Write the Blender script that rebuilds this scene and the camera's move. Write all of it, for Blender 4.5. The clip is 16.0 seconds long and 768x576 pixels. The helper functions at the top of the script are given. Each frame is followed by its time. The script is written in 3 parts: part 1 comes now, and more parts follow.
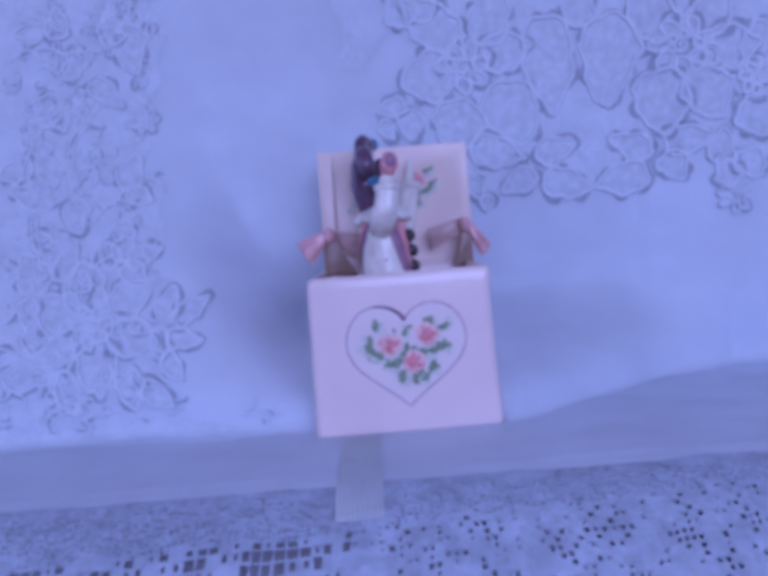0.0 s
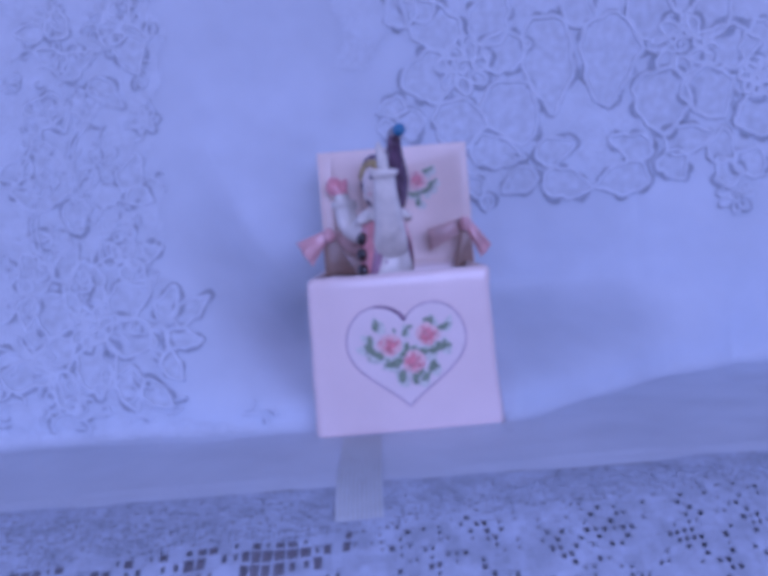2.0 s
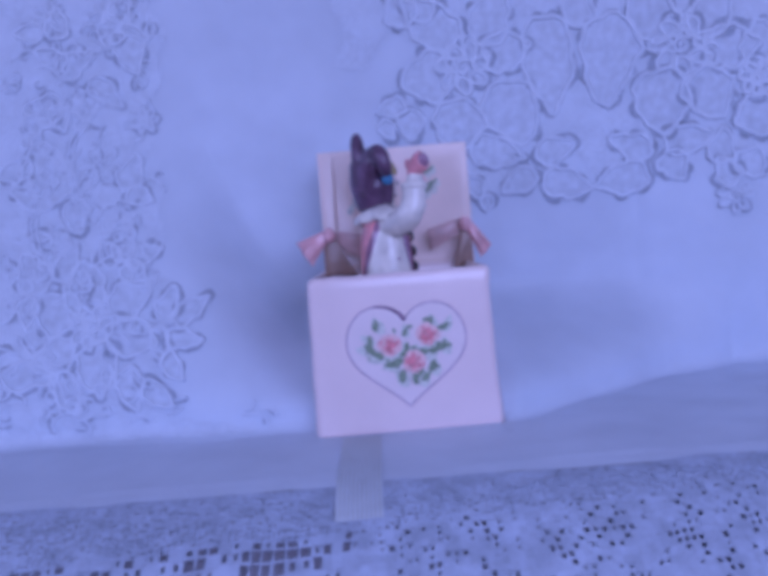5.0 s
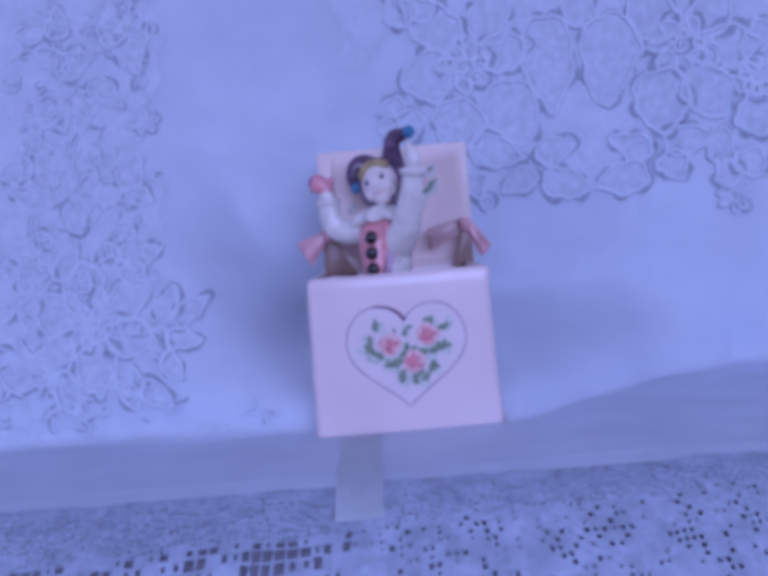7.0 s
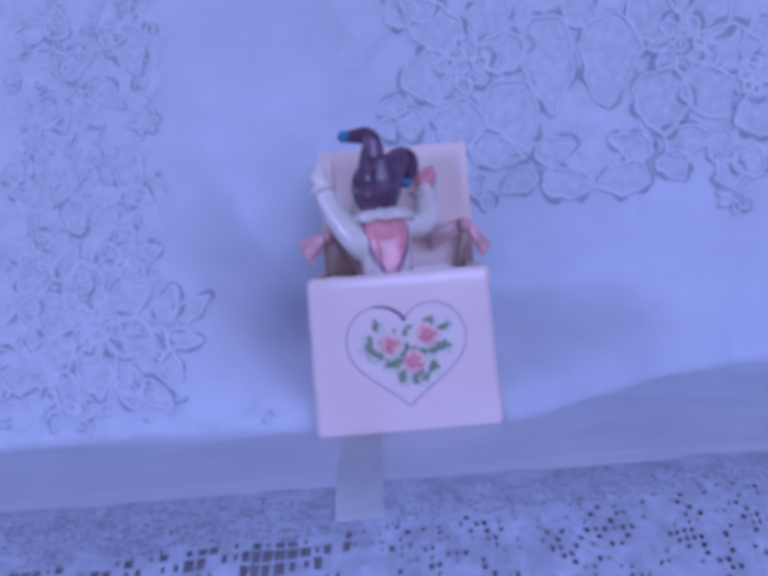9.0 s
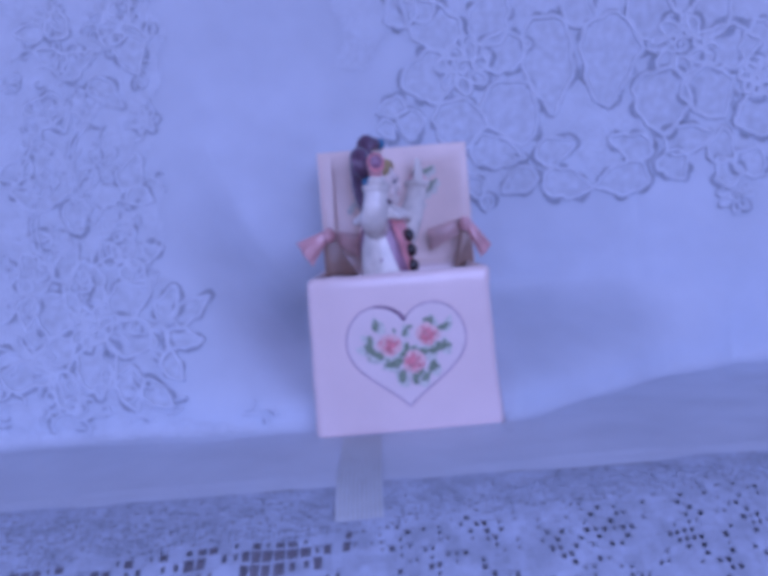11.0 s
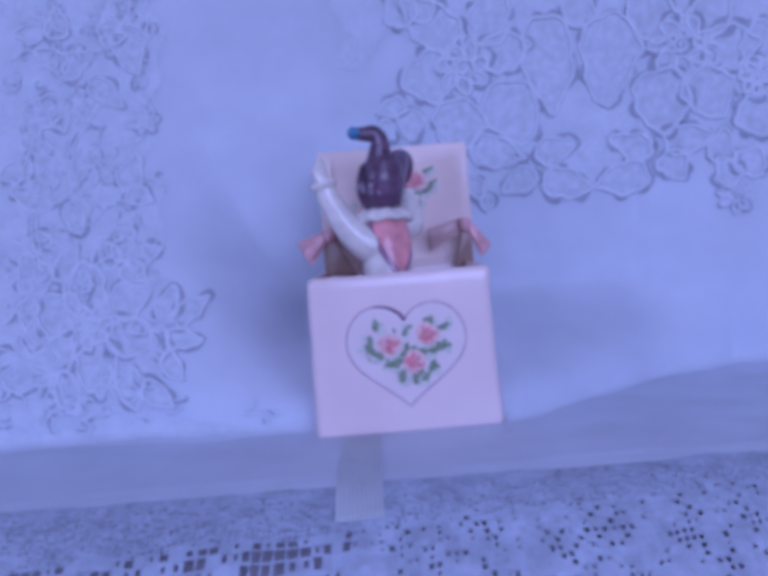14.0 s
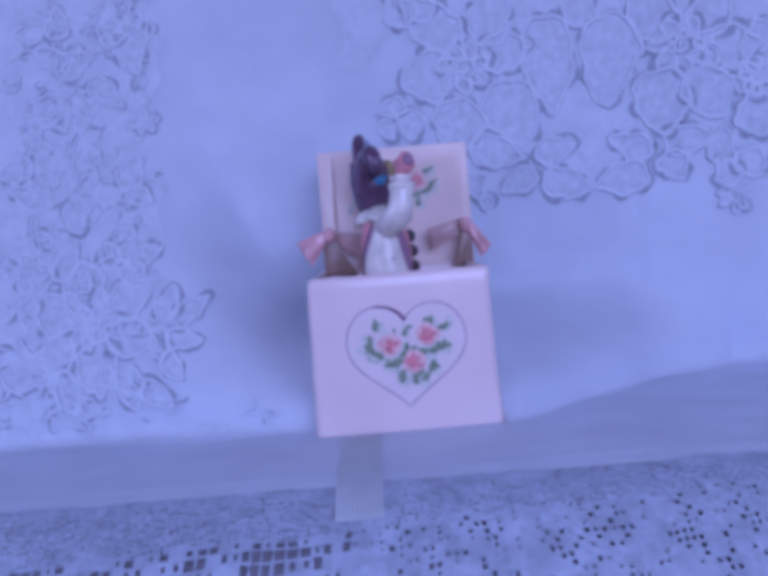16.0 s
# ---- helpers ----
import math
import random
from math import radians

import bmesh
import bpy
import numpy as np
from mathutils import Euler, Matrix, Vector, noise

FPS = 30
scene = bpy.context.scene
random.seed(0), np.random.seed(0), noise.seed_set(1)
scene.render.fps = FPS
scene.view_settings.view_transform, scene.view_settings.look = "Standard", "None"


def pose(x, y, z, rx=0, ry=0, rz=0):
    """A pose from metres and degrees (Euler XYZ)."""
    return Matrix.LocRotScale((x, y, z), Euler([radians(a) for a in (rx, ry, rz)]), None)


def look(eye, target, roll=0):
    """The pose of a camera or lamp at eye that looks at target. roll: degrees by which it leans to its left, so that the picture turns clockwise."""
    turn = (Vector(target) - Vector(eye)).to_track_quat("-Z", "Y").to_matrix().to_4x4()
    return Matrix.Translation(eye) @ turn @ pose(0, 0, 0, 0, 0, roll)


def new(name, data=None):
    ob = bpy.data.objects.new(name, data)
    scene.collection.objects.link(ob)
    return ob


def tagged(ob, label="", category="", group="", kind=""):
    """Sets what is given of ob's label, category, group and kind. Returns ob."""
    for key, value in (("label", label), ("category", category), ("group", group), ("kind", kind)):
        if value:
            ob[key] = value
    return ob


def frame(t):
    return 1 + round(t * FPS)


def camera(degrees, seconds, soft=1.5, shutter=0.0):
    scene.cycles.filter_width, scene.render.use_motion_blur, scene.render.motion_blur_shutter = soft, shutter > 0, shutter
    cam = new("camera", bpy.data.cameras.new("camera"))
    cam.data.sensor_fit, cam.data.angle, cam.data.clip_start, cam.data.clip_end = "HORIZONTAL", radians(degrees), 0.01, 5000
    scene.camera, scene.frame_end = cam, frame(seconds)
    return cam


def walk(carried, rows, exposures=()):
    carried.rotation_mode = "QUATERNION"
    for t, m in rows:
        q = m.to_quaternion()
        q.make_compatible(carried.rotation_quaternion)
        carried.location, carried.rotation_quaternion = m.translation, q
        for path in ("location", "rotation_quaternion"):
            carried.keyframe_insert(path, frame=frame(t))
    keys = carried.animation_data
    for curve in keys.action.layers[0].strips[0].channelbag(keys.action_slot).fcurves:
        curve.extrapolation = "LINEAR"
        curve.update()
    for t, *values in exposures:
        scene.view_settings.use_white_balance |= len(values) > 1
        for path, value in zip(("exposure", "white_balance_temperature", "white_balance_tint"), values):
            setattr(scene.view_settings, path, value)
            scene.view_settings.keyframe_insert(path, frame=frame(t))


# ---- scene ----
cam = camera(52.0, 16.0, soft=5.6)
EYE, AIM, ROLL = (-0.0076, -0.3487, 0.0896), (-0.0073, 0.0504, 0.0617), -4.65
walk(cam, [(0.0, look(EYE, AIM, ROLL)), (16.0, look(EYE, AIM, ROLL))],
     exposures=[(0.0, -0.79, 4400, 50), (16.0, -0.79, 4400, 50)])

# ---- light: daylight through two windows ----
world = bpy.data.worlds.new("sky")
scene.world = world
world.use_nodes = True
wn = world.node_tree
sky = wn.nodes.new("ShaderNodeTexSky")
sky.sky_type, sky.sun_disc = "NISHITA", False
sky.sun_elevation, sky.sun_rotation = radians(35), radians(250)
wn.links.new(sky.outputs[0], wn.nodes["Background"].inputs[0])
wn.nodes["Background"].inputs[1].default_value = 0.1

def window_lamp(energy, size, tall, place):
    data = bpy.data.lights.new("window_light", "AREA")
    data.shape, data.size, data.size_y, data.energy, data.color = "RECTANGLE", size, tall, energy, (1.0, 0.98, 0.95)
    new("window_light", data).matrix_world = look(place, (0, 0, 0.05))


window_lamp(8.5, 0.6, 0.6, (-1.57, -1.25, 0.56))
window_lamp(27.5, 1.8, 1.2, (0.70, -2.26, 0.66))


# ---- materials ----
def mat(name, colour, rough=0.6, vary=0.12, scale=60.0, bump=0.0, bump_scale=400.0, coat=0.0, island=0.0, spec=0.5):
    m = bpy.data.materials.new(name)
    m.use_nodes = True
    n, l = m.node_tree.nodes, m.node_tree.links
    b = n["Principled BSDF"]
    b.inputs["Roughness"].default_value = rough
    b.inputs["Specular IOR Level"].default_value = spec
    b.inputs["Coat Weight"].default_value = coat
    b.inputs["Coat Roughness"].default_value = 0.08
    co = n.new("ShaderNodeTexCoord")
    big = n.new("ShaderNodeTexNoise")
    big.inputs["Scale"].default_value, big.inputs["Detail"].default_value = scale, 6
    l.new(co.outputs["Object"], big.inputs["Vector"])
    ramp = n.new("ShaderNodeMapRange")
    ramp.inputs["From Min"].default_value, ramp.inputs["From Max"].default_value = 0.3, 0.7
    ramp.inputs["To Min"].default_value, ramp.inputs["To Max"].default_value = 1 - vary, 1 + vary * 0.6
    l.new(big.outputs["Fac"], ramp.inputs["Value"])
    hsv = n.new("ShaderNodeHueSaturation")
    hsv.inputs["Color"].default_value = (*colour, 1)
    value = ramp.outputs[0]
    if island:
        geo = n.new("ShaderNodeNewGeometry")
        r2 = n.new("ShaderNodeMapRange")
        r2.inputs["To Min"].default_value, r2.inputs["To Max"].default_value = 1 - island, 1 + island
        l.new(geo.outputs["Random Per Island"], r2.inputs["Value"])
        mul = n.new("ShaderNodeMath")
        mul.operation = "MULTIPLY"
        l.new(value, mul.inputs[0])
        l.new(r2.outputs[0], mul.inputs[1])
        value = mul.outputs[0]
    l.new(value, hsv.inputs["Value"])
    l.new(hsv.outputs[0], b.inputs["Base Color"])
    if bump:
        fine = n.new("ShaderNodeTexNoise")
        fine.inputs["Scale"].default_value, fine.inputs["Detail"].default_value = bump_scale, 4
        l.new(co.outputs["Object"], fine.inputs["Vector"])
        bp = n.new("ShaderNodeBump")
        bp.inputs["Strength"].default_value, bp.inputs["Distance"].default_value = bump, 0.0006
        l.new(fine.outputs["Fac"], bp.inputs["Height"])
        l.new(bp.outputs[0], b.inputs["Normal"])
    return m


CLOTH = mat("white_cotton_cloth", (0.65, 0.71, 0.81), 0.9, 0.08, 22, 0.5, 900, spec=0.15)
CORD = mat("white_lace_cord", (0.70, 0.755, 0.85), 0.85, 0.08, 150, 0.3, 1500, spec=0.15)
# Dark net along cords; the raised cord's shadow is put into this colour.
SHADED_NET = mat("shaded_net", (0.40, 0.44, 0.53), 0.95, 0.2, 200, 0.5, 1200, spec=0.1)
FILL = mat("petal_net", (0.625, 0.68, 0.775), 0.95, 0.16, 230, 0.5, 1200, spec=0.1)
FILET = mat("filet_lace", (0.50, 0.56, 0.69), 0.9, 0.2, 90, 0.4, 1500, island=0.06, spec=0.15)
STRIP = mat("ivory_strip", (0.62, 0.66, 0.67), 0.9, 0.12, 60, 0.4, 1500, spec=0.15)
UNDER = mat("table_cover", (0.27, 0.26, 0.30), 0.9, 0.25, 40, 0.3, 600)
WOOD = mat("dark_wood", (0.16, 0.09, 0.05), 0.5, 0.3, 30, 0.2, 300)
PAINT = mat("wall_paint", (0.78, 0.77, 0.75), 0.9, 0.05, 5, 0.1, 80)
FLOOR = mat("floor_boards", (0.30, 0.21, 0.14), 0.6, 0.2, 6, 0.1, 60)
PINK = mat("pink_glazed_ceramic", (0.91, 0.755, 0.725), 0.25, 0.04, 35, 0.35, 70, coat=0.7)
IVORY = mat("ivory_glazed_ceramic", (0.90, 0.735, 0.655), 0.35, 0.06, 45, 0.06, 250, coat=0.3)
# Darker than the bow's pink: shade on its inner loops, put into colour.
INNER = mat("shaded_rose_glaze", (0.60, 0.40, 0.37), 0.32, 0.22, 120, 0.05, 250, coat=0.4)
BOW = mat("dusty_pink_glaze", (0.78, 0.44, 0.44), 0.18, 0.22, 120, 0.05, 250, coat=0.5)
# Brown tails under the knots: their shade is put into this colour.
TAIL = mat("shaded_brown_glaze", (0.30, 0.19, 0.14), 0.4, 0.2, 120, 0.05, 250, coat=0.3)
LINE = mat("mauve_line", (0.53, 0.41, 0.50), 0.4, 0.3, 300)
STROKE = mat("dark_mauve_line", (0.22, 0.11, 0.22), 0.3, 0.3, 300)
HEART = mat("white_heart_glaze", (0.88, 0.765, 0.755), 0.28, 0.03, 60, coat=0.5)
ROSE = mat("rose_paint", (0.78, 0.27, 0.30), 0.4, 0.35, 500)
ROSE_PALE = mat("pale_rose_paint", (0.88, 0.60, 0.58), 0.4, 0.25, 500)
LEAF = mat("leaf_paint", (0.20, 0.26, 0.17), 0.45, 0.4, 600, island=0.35)
LEAF_PALE = mat("pale_leaf_paint", (0.61, 0.62, 0.56), 0.45, 0.3, 600, island=0.2)
PORCELAIN = mat("white_porcelain", (0.86, 0.82, 0.74), 0.26, 0.16, 150, 0.5, 170, coat=0.6)
SKIN = mat("face_porcelain", (0.88, 0.78, 0.72), 0.32, 0.08, 160, 0.3, 200, coat=0.4)
PURPLE = mat("purple_lustre", (0.125, 0.065, 0.125), 0.26, 0.5, 150, 0.5, 170, coat=0.5)
TRIM = mat("mauve_lustre", (0.36, 0.20, 0.30), 0.25, 0.2, 150, coat=0.6)
VEST = mat("coral_glaze", (0.84, 0.36, 0.38), 0.25, 0.25, 170, 0.05, 300, coat=0.7)
BLACK = mat("black_glaze", (0.012, 0.008, 0.014), 0.12, 0.2, 200, coat=0.8)
BLUE = mat("blue_glaze", (0.06, 0.22, 0.42), 0.25, 0.15, 200, coat=0.6)
BLOND = mat("blond_paint", (0.46, 0.36, 0.15), 0.4, 0.3, 300)
CORAL = mat("coral_mitten", (0.80, 0.34, 0.37), 0.3, 0.2, 200, coat=0.5)
LIP = mat("lip_paint", (0.78, 0.50, 0.48), 0.4, 0.1, 200)
EYE_PAINT = mat("eye_paint", (0.05, 0.06, 0.11), 0.3, 0.1, 200)


def lace_ground():
    """Thick patterned lace: warped cells with raised rims and small openings."""
    m = mat("thick_lace", (0.67, 0.73, 0.83), 0.9, 0.07, 60, 0.4, 900, spec=0.15)
    n, l = m.node_tree.nodes, m.node_tree.links
    co = n.new("ShaderNodeTexCoord")
    warp = n.new("ShaderNodeTexNoise")
    warp.inputs["Scale"].default_value, warp.inputs["Detail"].default_value = 55, 3
    l.new(co.outputs["Object"], warp.inputs["Vector"])
    push = n.new("ShaderNodeVectorMath")
    push.operation, push.inputs["Scale"].default_value = "SCALE", 0.030
    l.new(warp.outputs["Color"], push.inputs[0])
    add = n.new("ShaderNodeVectorMath")
    l.new(co.outputs["Object"], add.inputs[0])
    l.new(push.outputs[0], add.inputs[1])
    cells = n.new("ShaderNodeTexVoronoi")
    cells.feature, cells.inputs["Scale"].default_value = "DISTANCE_TO_EDGE", 170
    l.new(add.outputs[0], cells.inputs["Vector"])
    rim = n.new("ShaderNodeMapRange")
    rim.inputs["From Max"].default_value = 0.12
    l.new(cells.outputs["Distance"], rim.inputs["Value"])
    holes = n.new("ShaderNodeTexNoise")
    holes.inputs["Scale"].default_value, holes.inputs["Detail"].default_value = 240, 2
    l.new(add.outputs[0], holes.inputs["Vector"])
    open_part = n.new("ShaderNodeMapRange")
    open_part.inputs["From Min"].default_value, open_part.inputs["From Max"].default_value = 0.57, 0.68
    l.new(holes.outputs["Fac"], open_part.inputs["Value"])
    crease = n.new("ShaderNodeMath")
    crease.operation = "SUBTRACT"
    crease.inputs[0].default_value = 1.0
    l.new(rim.outputs[0], crease.inputs[1])
    both = n.new("ShaderNodeMath")
    both.operation, both.use_clamp = "ADD", True
    l.new(open_part.outputs[0], both.inputs[0])
    l.new(crease.outputs[0], both.inputs[1])
    areas = n.new("ShaderNodeTexNoise")
    areas.inputs["Scale"].default_value, areas.inputs["Detail"].default_value = 40, 3
    l.new(co.outputs["Object"], areas.inputs["Vector"])
    much = n.new("ShaderNodeMapRange")
    much.inputs["From Min"].default_value, much.inputs["From Max"].default_value = 0.45, 0.60
    much.inputs["To Min"].default_value, much.inputs["To Max"].default_value = 0.04, 0.24
    l.new(areas.outputs["Fac"], much.inputs["Value"])
    half = n.new("ShaderNodeMath")
    half.operation = "MULTIPLY"
    l.new(both.outputs[0], half.inputs[0])
    l.new(much.outputs[0], half.inputs[1])
    b = n["Principled BSDF"]
    plain = b.inputs["Base Color"].links[0].from_socket
    mix = n.new("ShaderNodeMix")
    mix.data_type = "RGBA"
    l.new(half.outputs[0], mix.inputs["Factor"])
    l.new(plain, mix.inputs["A"])
    mix.inputs["B"].default_value = (0.42, 0.45, 0.52, 1)
    l.new(mix.outputs["Result"], b.inputs["Base Color"])
    bp = n.new("ShaderNodeBump")
    bp.inputs["Strength"].default_value, bp.inputs["Distance"].default_value = 0.4, 0.0010
    l.new(rim.outputs[0], bp.inputs["Height"])
    old = b.inputs["Normal"].links[0].from_socket
    l.new(old, bp.inputs["Normal"])
    l.new(bp.outputs[0], b.inputs["Normal"])
    return m


LACE = lace_ground()


# ---- mesh helpers ----
def finish(name, bm, materials, parent=None, label="", smooth=True):
    me = bpy.data.meshes.new(name)
    bmesh.ops.recalc_face_normals(bm, faces=bm.faces)
    bm.to_mesh(me)
    bm.free()
    for m in materials:
        me.materials.append(m)
    for p in me.polygons:
        p.use_smooth = smooth
    ob = new(name, me)
    ob.parent = parent
    return tagged(ob, label)


def part(name, bm, material, parent, label="", smooth=True):
    return finish(name, bm, [material], parent, label, smooth)


def sweep(bm, pts, radii, seg=12, index=0, flat=1.0, closed=False, up=(0, 0, 1)):
    """A tube along pts; flat squeezes it along the second axis of its section."""
    pts = [Vector(p) for p in pts]
    n, rings = len(pts), []
    for i, p in enumerate(pts):
        a, b = (pts[(i - 1) % n], pts[(i + 1) % n]) if closed else (pts[max(i - 1, 0)], pts[min(i + 1, n - 1)])
        t = (b - a).normalized()
        s = t.cross(Vector(up))
        if s.length < 1e-3:
            s = t.cross(Vector((1, 0, 0)))
        s.normalize()
        w = s.cross(t)
        r = radii[i] if isinstance(radii, (list, tuple)) else radii
        rings.append([bm.verts.new(p + s * (r * math.cos(k * math.tau / seg)) + w * (r * flat * math.sin(k * math.tau / seg)))
                      for k in range(seg)])
    for i in range(n if closed else n - 1):
        a, b = rings[i], rings[(i + 1) % n]
        for k in range(seg):
            bm.faces.new((a[k], a[(k + 1) % seg], b[(k + 1) % seg], b[k])).material_index = index
    if not closed:
        for ring in (rings[0], rings[-1]):
            bm.faces.new(ring).material_index = index


def smooth_path(pts, radii, steps=6):
    """Catmull-Rom through pts, with the radii carried along."""
    out, rad = [], []
    v = [Vector(p) for p in pts]
    for i in range(len(v) - 1):
        p0, p1, p2, p3 = v[max(i - 1, 0)], v[i], v[i + 1], v[min(i + 2, len(v) - 1)]
        for k in range(steps):
            t = k / steps
            out.append(0.5 * (2 * p1 + (p2 - p0) * t + (2 * p0 - 5 * p1 + 4 * p2 - p3) * t * t + (3 * p1 - p0 - 3 * p2 + p3) * t ** 3))
            rad.append(radii[i] * (1 - t) + radii[i + 1] * t)
    out.append(v[-1])
    rad.append(radii[-1])
    return out, rad


def ball(bm, centre, radii, index=0, seg=20, turn=None):
    m = Matrix.Translation(centre) @ (turn or Matrix.Identity(4)) @ Matrix.Diagonal((*radii, 1))
    made = bmesh.ops.create_uvsphere(bm, u_segments=seg, v_segments=seg // 2 + 2, radius=1, matrix=m)
    for v in made["verts"]:
        for f in v.link_faces:
            f.material_index = index


def box_mesh(bm, lo, hi):
    c = [(a + b) / 2 for a, b in zip(lo, hi)]
    d = [b - a for a, b in zip(lo, hi)]
    bmesh.ops.create_cube(bm, size=1, matrix=Matrix.Translation(c) @ Matrix.Diagonal((*d, 1)))


def ease(t):
    t = min(max(t, 0.0), 1.0)
    return t * t * (3 - 2 * t)


# ---- room that closes the place ----
def room():
    x0, x1, y0, y1, z0, z1, th = -1.6, 1.7, -2.3, 1.0, -0.74, 1.75, 0.12
    def slab(name, lo, hi, m, label):
        bm = bmesh.new()
        box_mesh(bm, lo, hi)
        return tagged(finish(name, bm, [m], None, "", False), label, "", "", "structure")
    slab("floor", (x0 - th, y0 - th, z0 - th), (x1 + th, y1 + th, z0), FLOOR, "plain brown boarded floor under the table")
    slab("ceiling", (x0 - th, y0 - th, z1), (x1 + th, y1 + th, z1 + th), PAINT, "plain white painted ceiling of the room")
    slab("wall_north", (x0 - th, y1, z0), (x1 + th, y1 + th, z1), PAINT, "plain white painted wall behind the cloth")
    slab("wall_east", (x1, y0, z0), (x1 + th, y1, z1), PAINT, "plain white painted wall of the room")
    ya, yb, za, zb = -1.56, -0.94, 0.25, 0.87
    bm = bmesh.new()
    box_mesh(bm, (x0 - th, y0, z0), (x0, ya, z1))
    box_mesh(bm, (x0 - th, yb, z0), (x0, y1, z1))
    box_mesh(bm, (x0 - th, ya, z0), (x0, yb, za))
    box_mesh(bm, (x0 - th, ya, zb), (x0, yb, z1))
    tagged(finish("wall_west", bm, [PAINT], None, "", False), "plain white painted wall with a window opening", "", "", "structure")
    xa, xb, za, zb = -0.27, 1.66, 0.02, 1.30
    bm = bmesh.new()
    box_mesh(bm, (x0 - th, y0 - th, z0), (xa, y0, z1))
    box_mesh(bm, (xb, y0 - th, z0), (x1 + th, y0, z1))
    box_mesh(bm, (xa, y0 - th, z0), (xb, y0, za))
    box_mesh(bm, (xa, y0 - th, zb), (xb, y0, z1))
    tagged(finish("wall_south", bm, [PAINT], None, "", False), "plain white painted wall with a second window opening", "", "", "structure")


room()

# ---- the draped cloth: one sheet over the table's front, along its top and up behind ----
EDGE, ARC, FILLET, REACH = -0.055, 0.09, 0.008, 0.165


def back(x, z=0.0):
    """How far behind the box's front the hanging cloth stands at x and height z: its foot comes forward on both sides of the box."""
    if x < 0:
        side = ease((x + 0.135) / 0.085)
        near, rise = 0.026 - 0.008 * side, 0.18 - 0.130 * side
    else:
        near, rise = min(0.010 + 0.78 * max(x - 0.050, 0), 0.118), 0.048
    foot = 0.118 + (near - 0.118) * ease((abs(x) - 0.0402) / 0.0026)
    y = foot + (0.112 - foot) * ease((z - FILLET) / rise) - 0.022 * ease((x - 0.10) / 0.12)
    return y + 0.0012 * math.sin(x * 95 + 0.6) + 0.0012 * math.sin(x * 41 + 2.0) - 0.0008 * math.exp(-((x + 0.040) / 0.010) ** 2) * ease((z - 0.08) / 0.1) + 0.0012 * math.exp(-((x - 0.143) / 0.004) ** 2) * ease((0.13 - z) / 0.04)


def crumple(x, z):
    return 0.0024 * noise.noise(Vector((x * 22, z * 16, 0.3))) + 0.0010 * noise.noise(Vector((x * 45, z * 80, 5.1)))


def hang(x, z, out=0.0):
    """The point of the hanging cloth at x and height z, out metres towards the room."""
    if z < FILLET:
        a = math.acos(1 - max(z, 0.0) / FILLET)
        return Vector((x, back(x) - FILLET + (FILLET - out) * math.sin(a), FILLET - (FILLET - out) * math.cos(a)))
    return Vector((x, back(x, z) + (0.05 * z + crumple(x, z)) * ease((z - FILLET) / 0.03) - out, z))


def drape(x, s, out=0.0):
    """The point of the sheet s metres behind the table's rounded front edge (negative: over the edge)."""
    if s < 0:
        a = min(-s / ARC, math.pi / 2)
        rest = max(-s - ARC * math.pi / 2, 0)
        wave = 0.0012 * noise.noise(Vector((x * 30, s * 25, 1.7))) + out
        r = ARC + wave
        return Vector((x, EDGE - r * math.sin(a), r * math.cos(a) - ARC - rest))
    reach = back(x) - FILLET - EDGE
    if s <= REACH:
        y = EDGE + s * reach / REACH
        return Vector((x, y, out + 0.0010 * noise.noise(Vector((x * 34, (y - EDGE) * 40, 2.2))) * ease((y - EDGE) / 0.03)))
    a = (s - REACH) / FILLET
    if a < math.pi / 2:
        return Vector((x, back(x) - FILLET + (FILLET - out) * math.sin(a), FILLET - (FILLET - out) * math.cos(a)))
    z = FILLET + s - REACH - FILLET * math.pi / 2
    return hang(x, z, out)


def grid(bm, fn, us, vs):
    rows = [[bm.verts.new(fn(u, v)) for u in us] for v in vs]
    for j in range(len(vs) - 1):
        for i in range(len(us) - 1):
            bm.faces.new((rows[j][i], rows[j][i + 1], rows[j + 1][i + 1], rows[j + 1][i]))


cloth = tagged(new("lace_cloth"), "white lace cloth draped over the table and hung behind the box", "cloth")
NET_START = -0.012
bm = bmesh.new()
grid(bm, drape, sorted([-0.42 + 0.84 * i / 360 for i in range(361)] + [side * x for side in (-1, 1) for x in (0.0402, 0.0409, 0.0415, 0.0422, 0.0428, 0.0438)]), [NET_START + 0.62 * j / 230 for j in range(231)])
part("plain_sheet", bm, CLOTH, cloth)


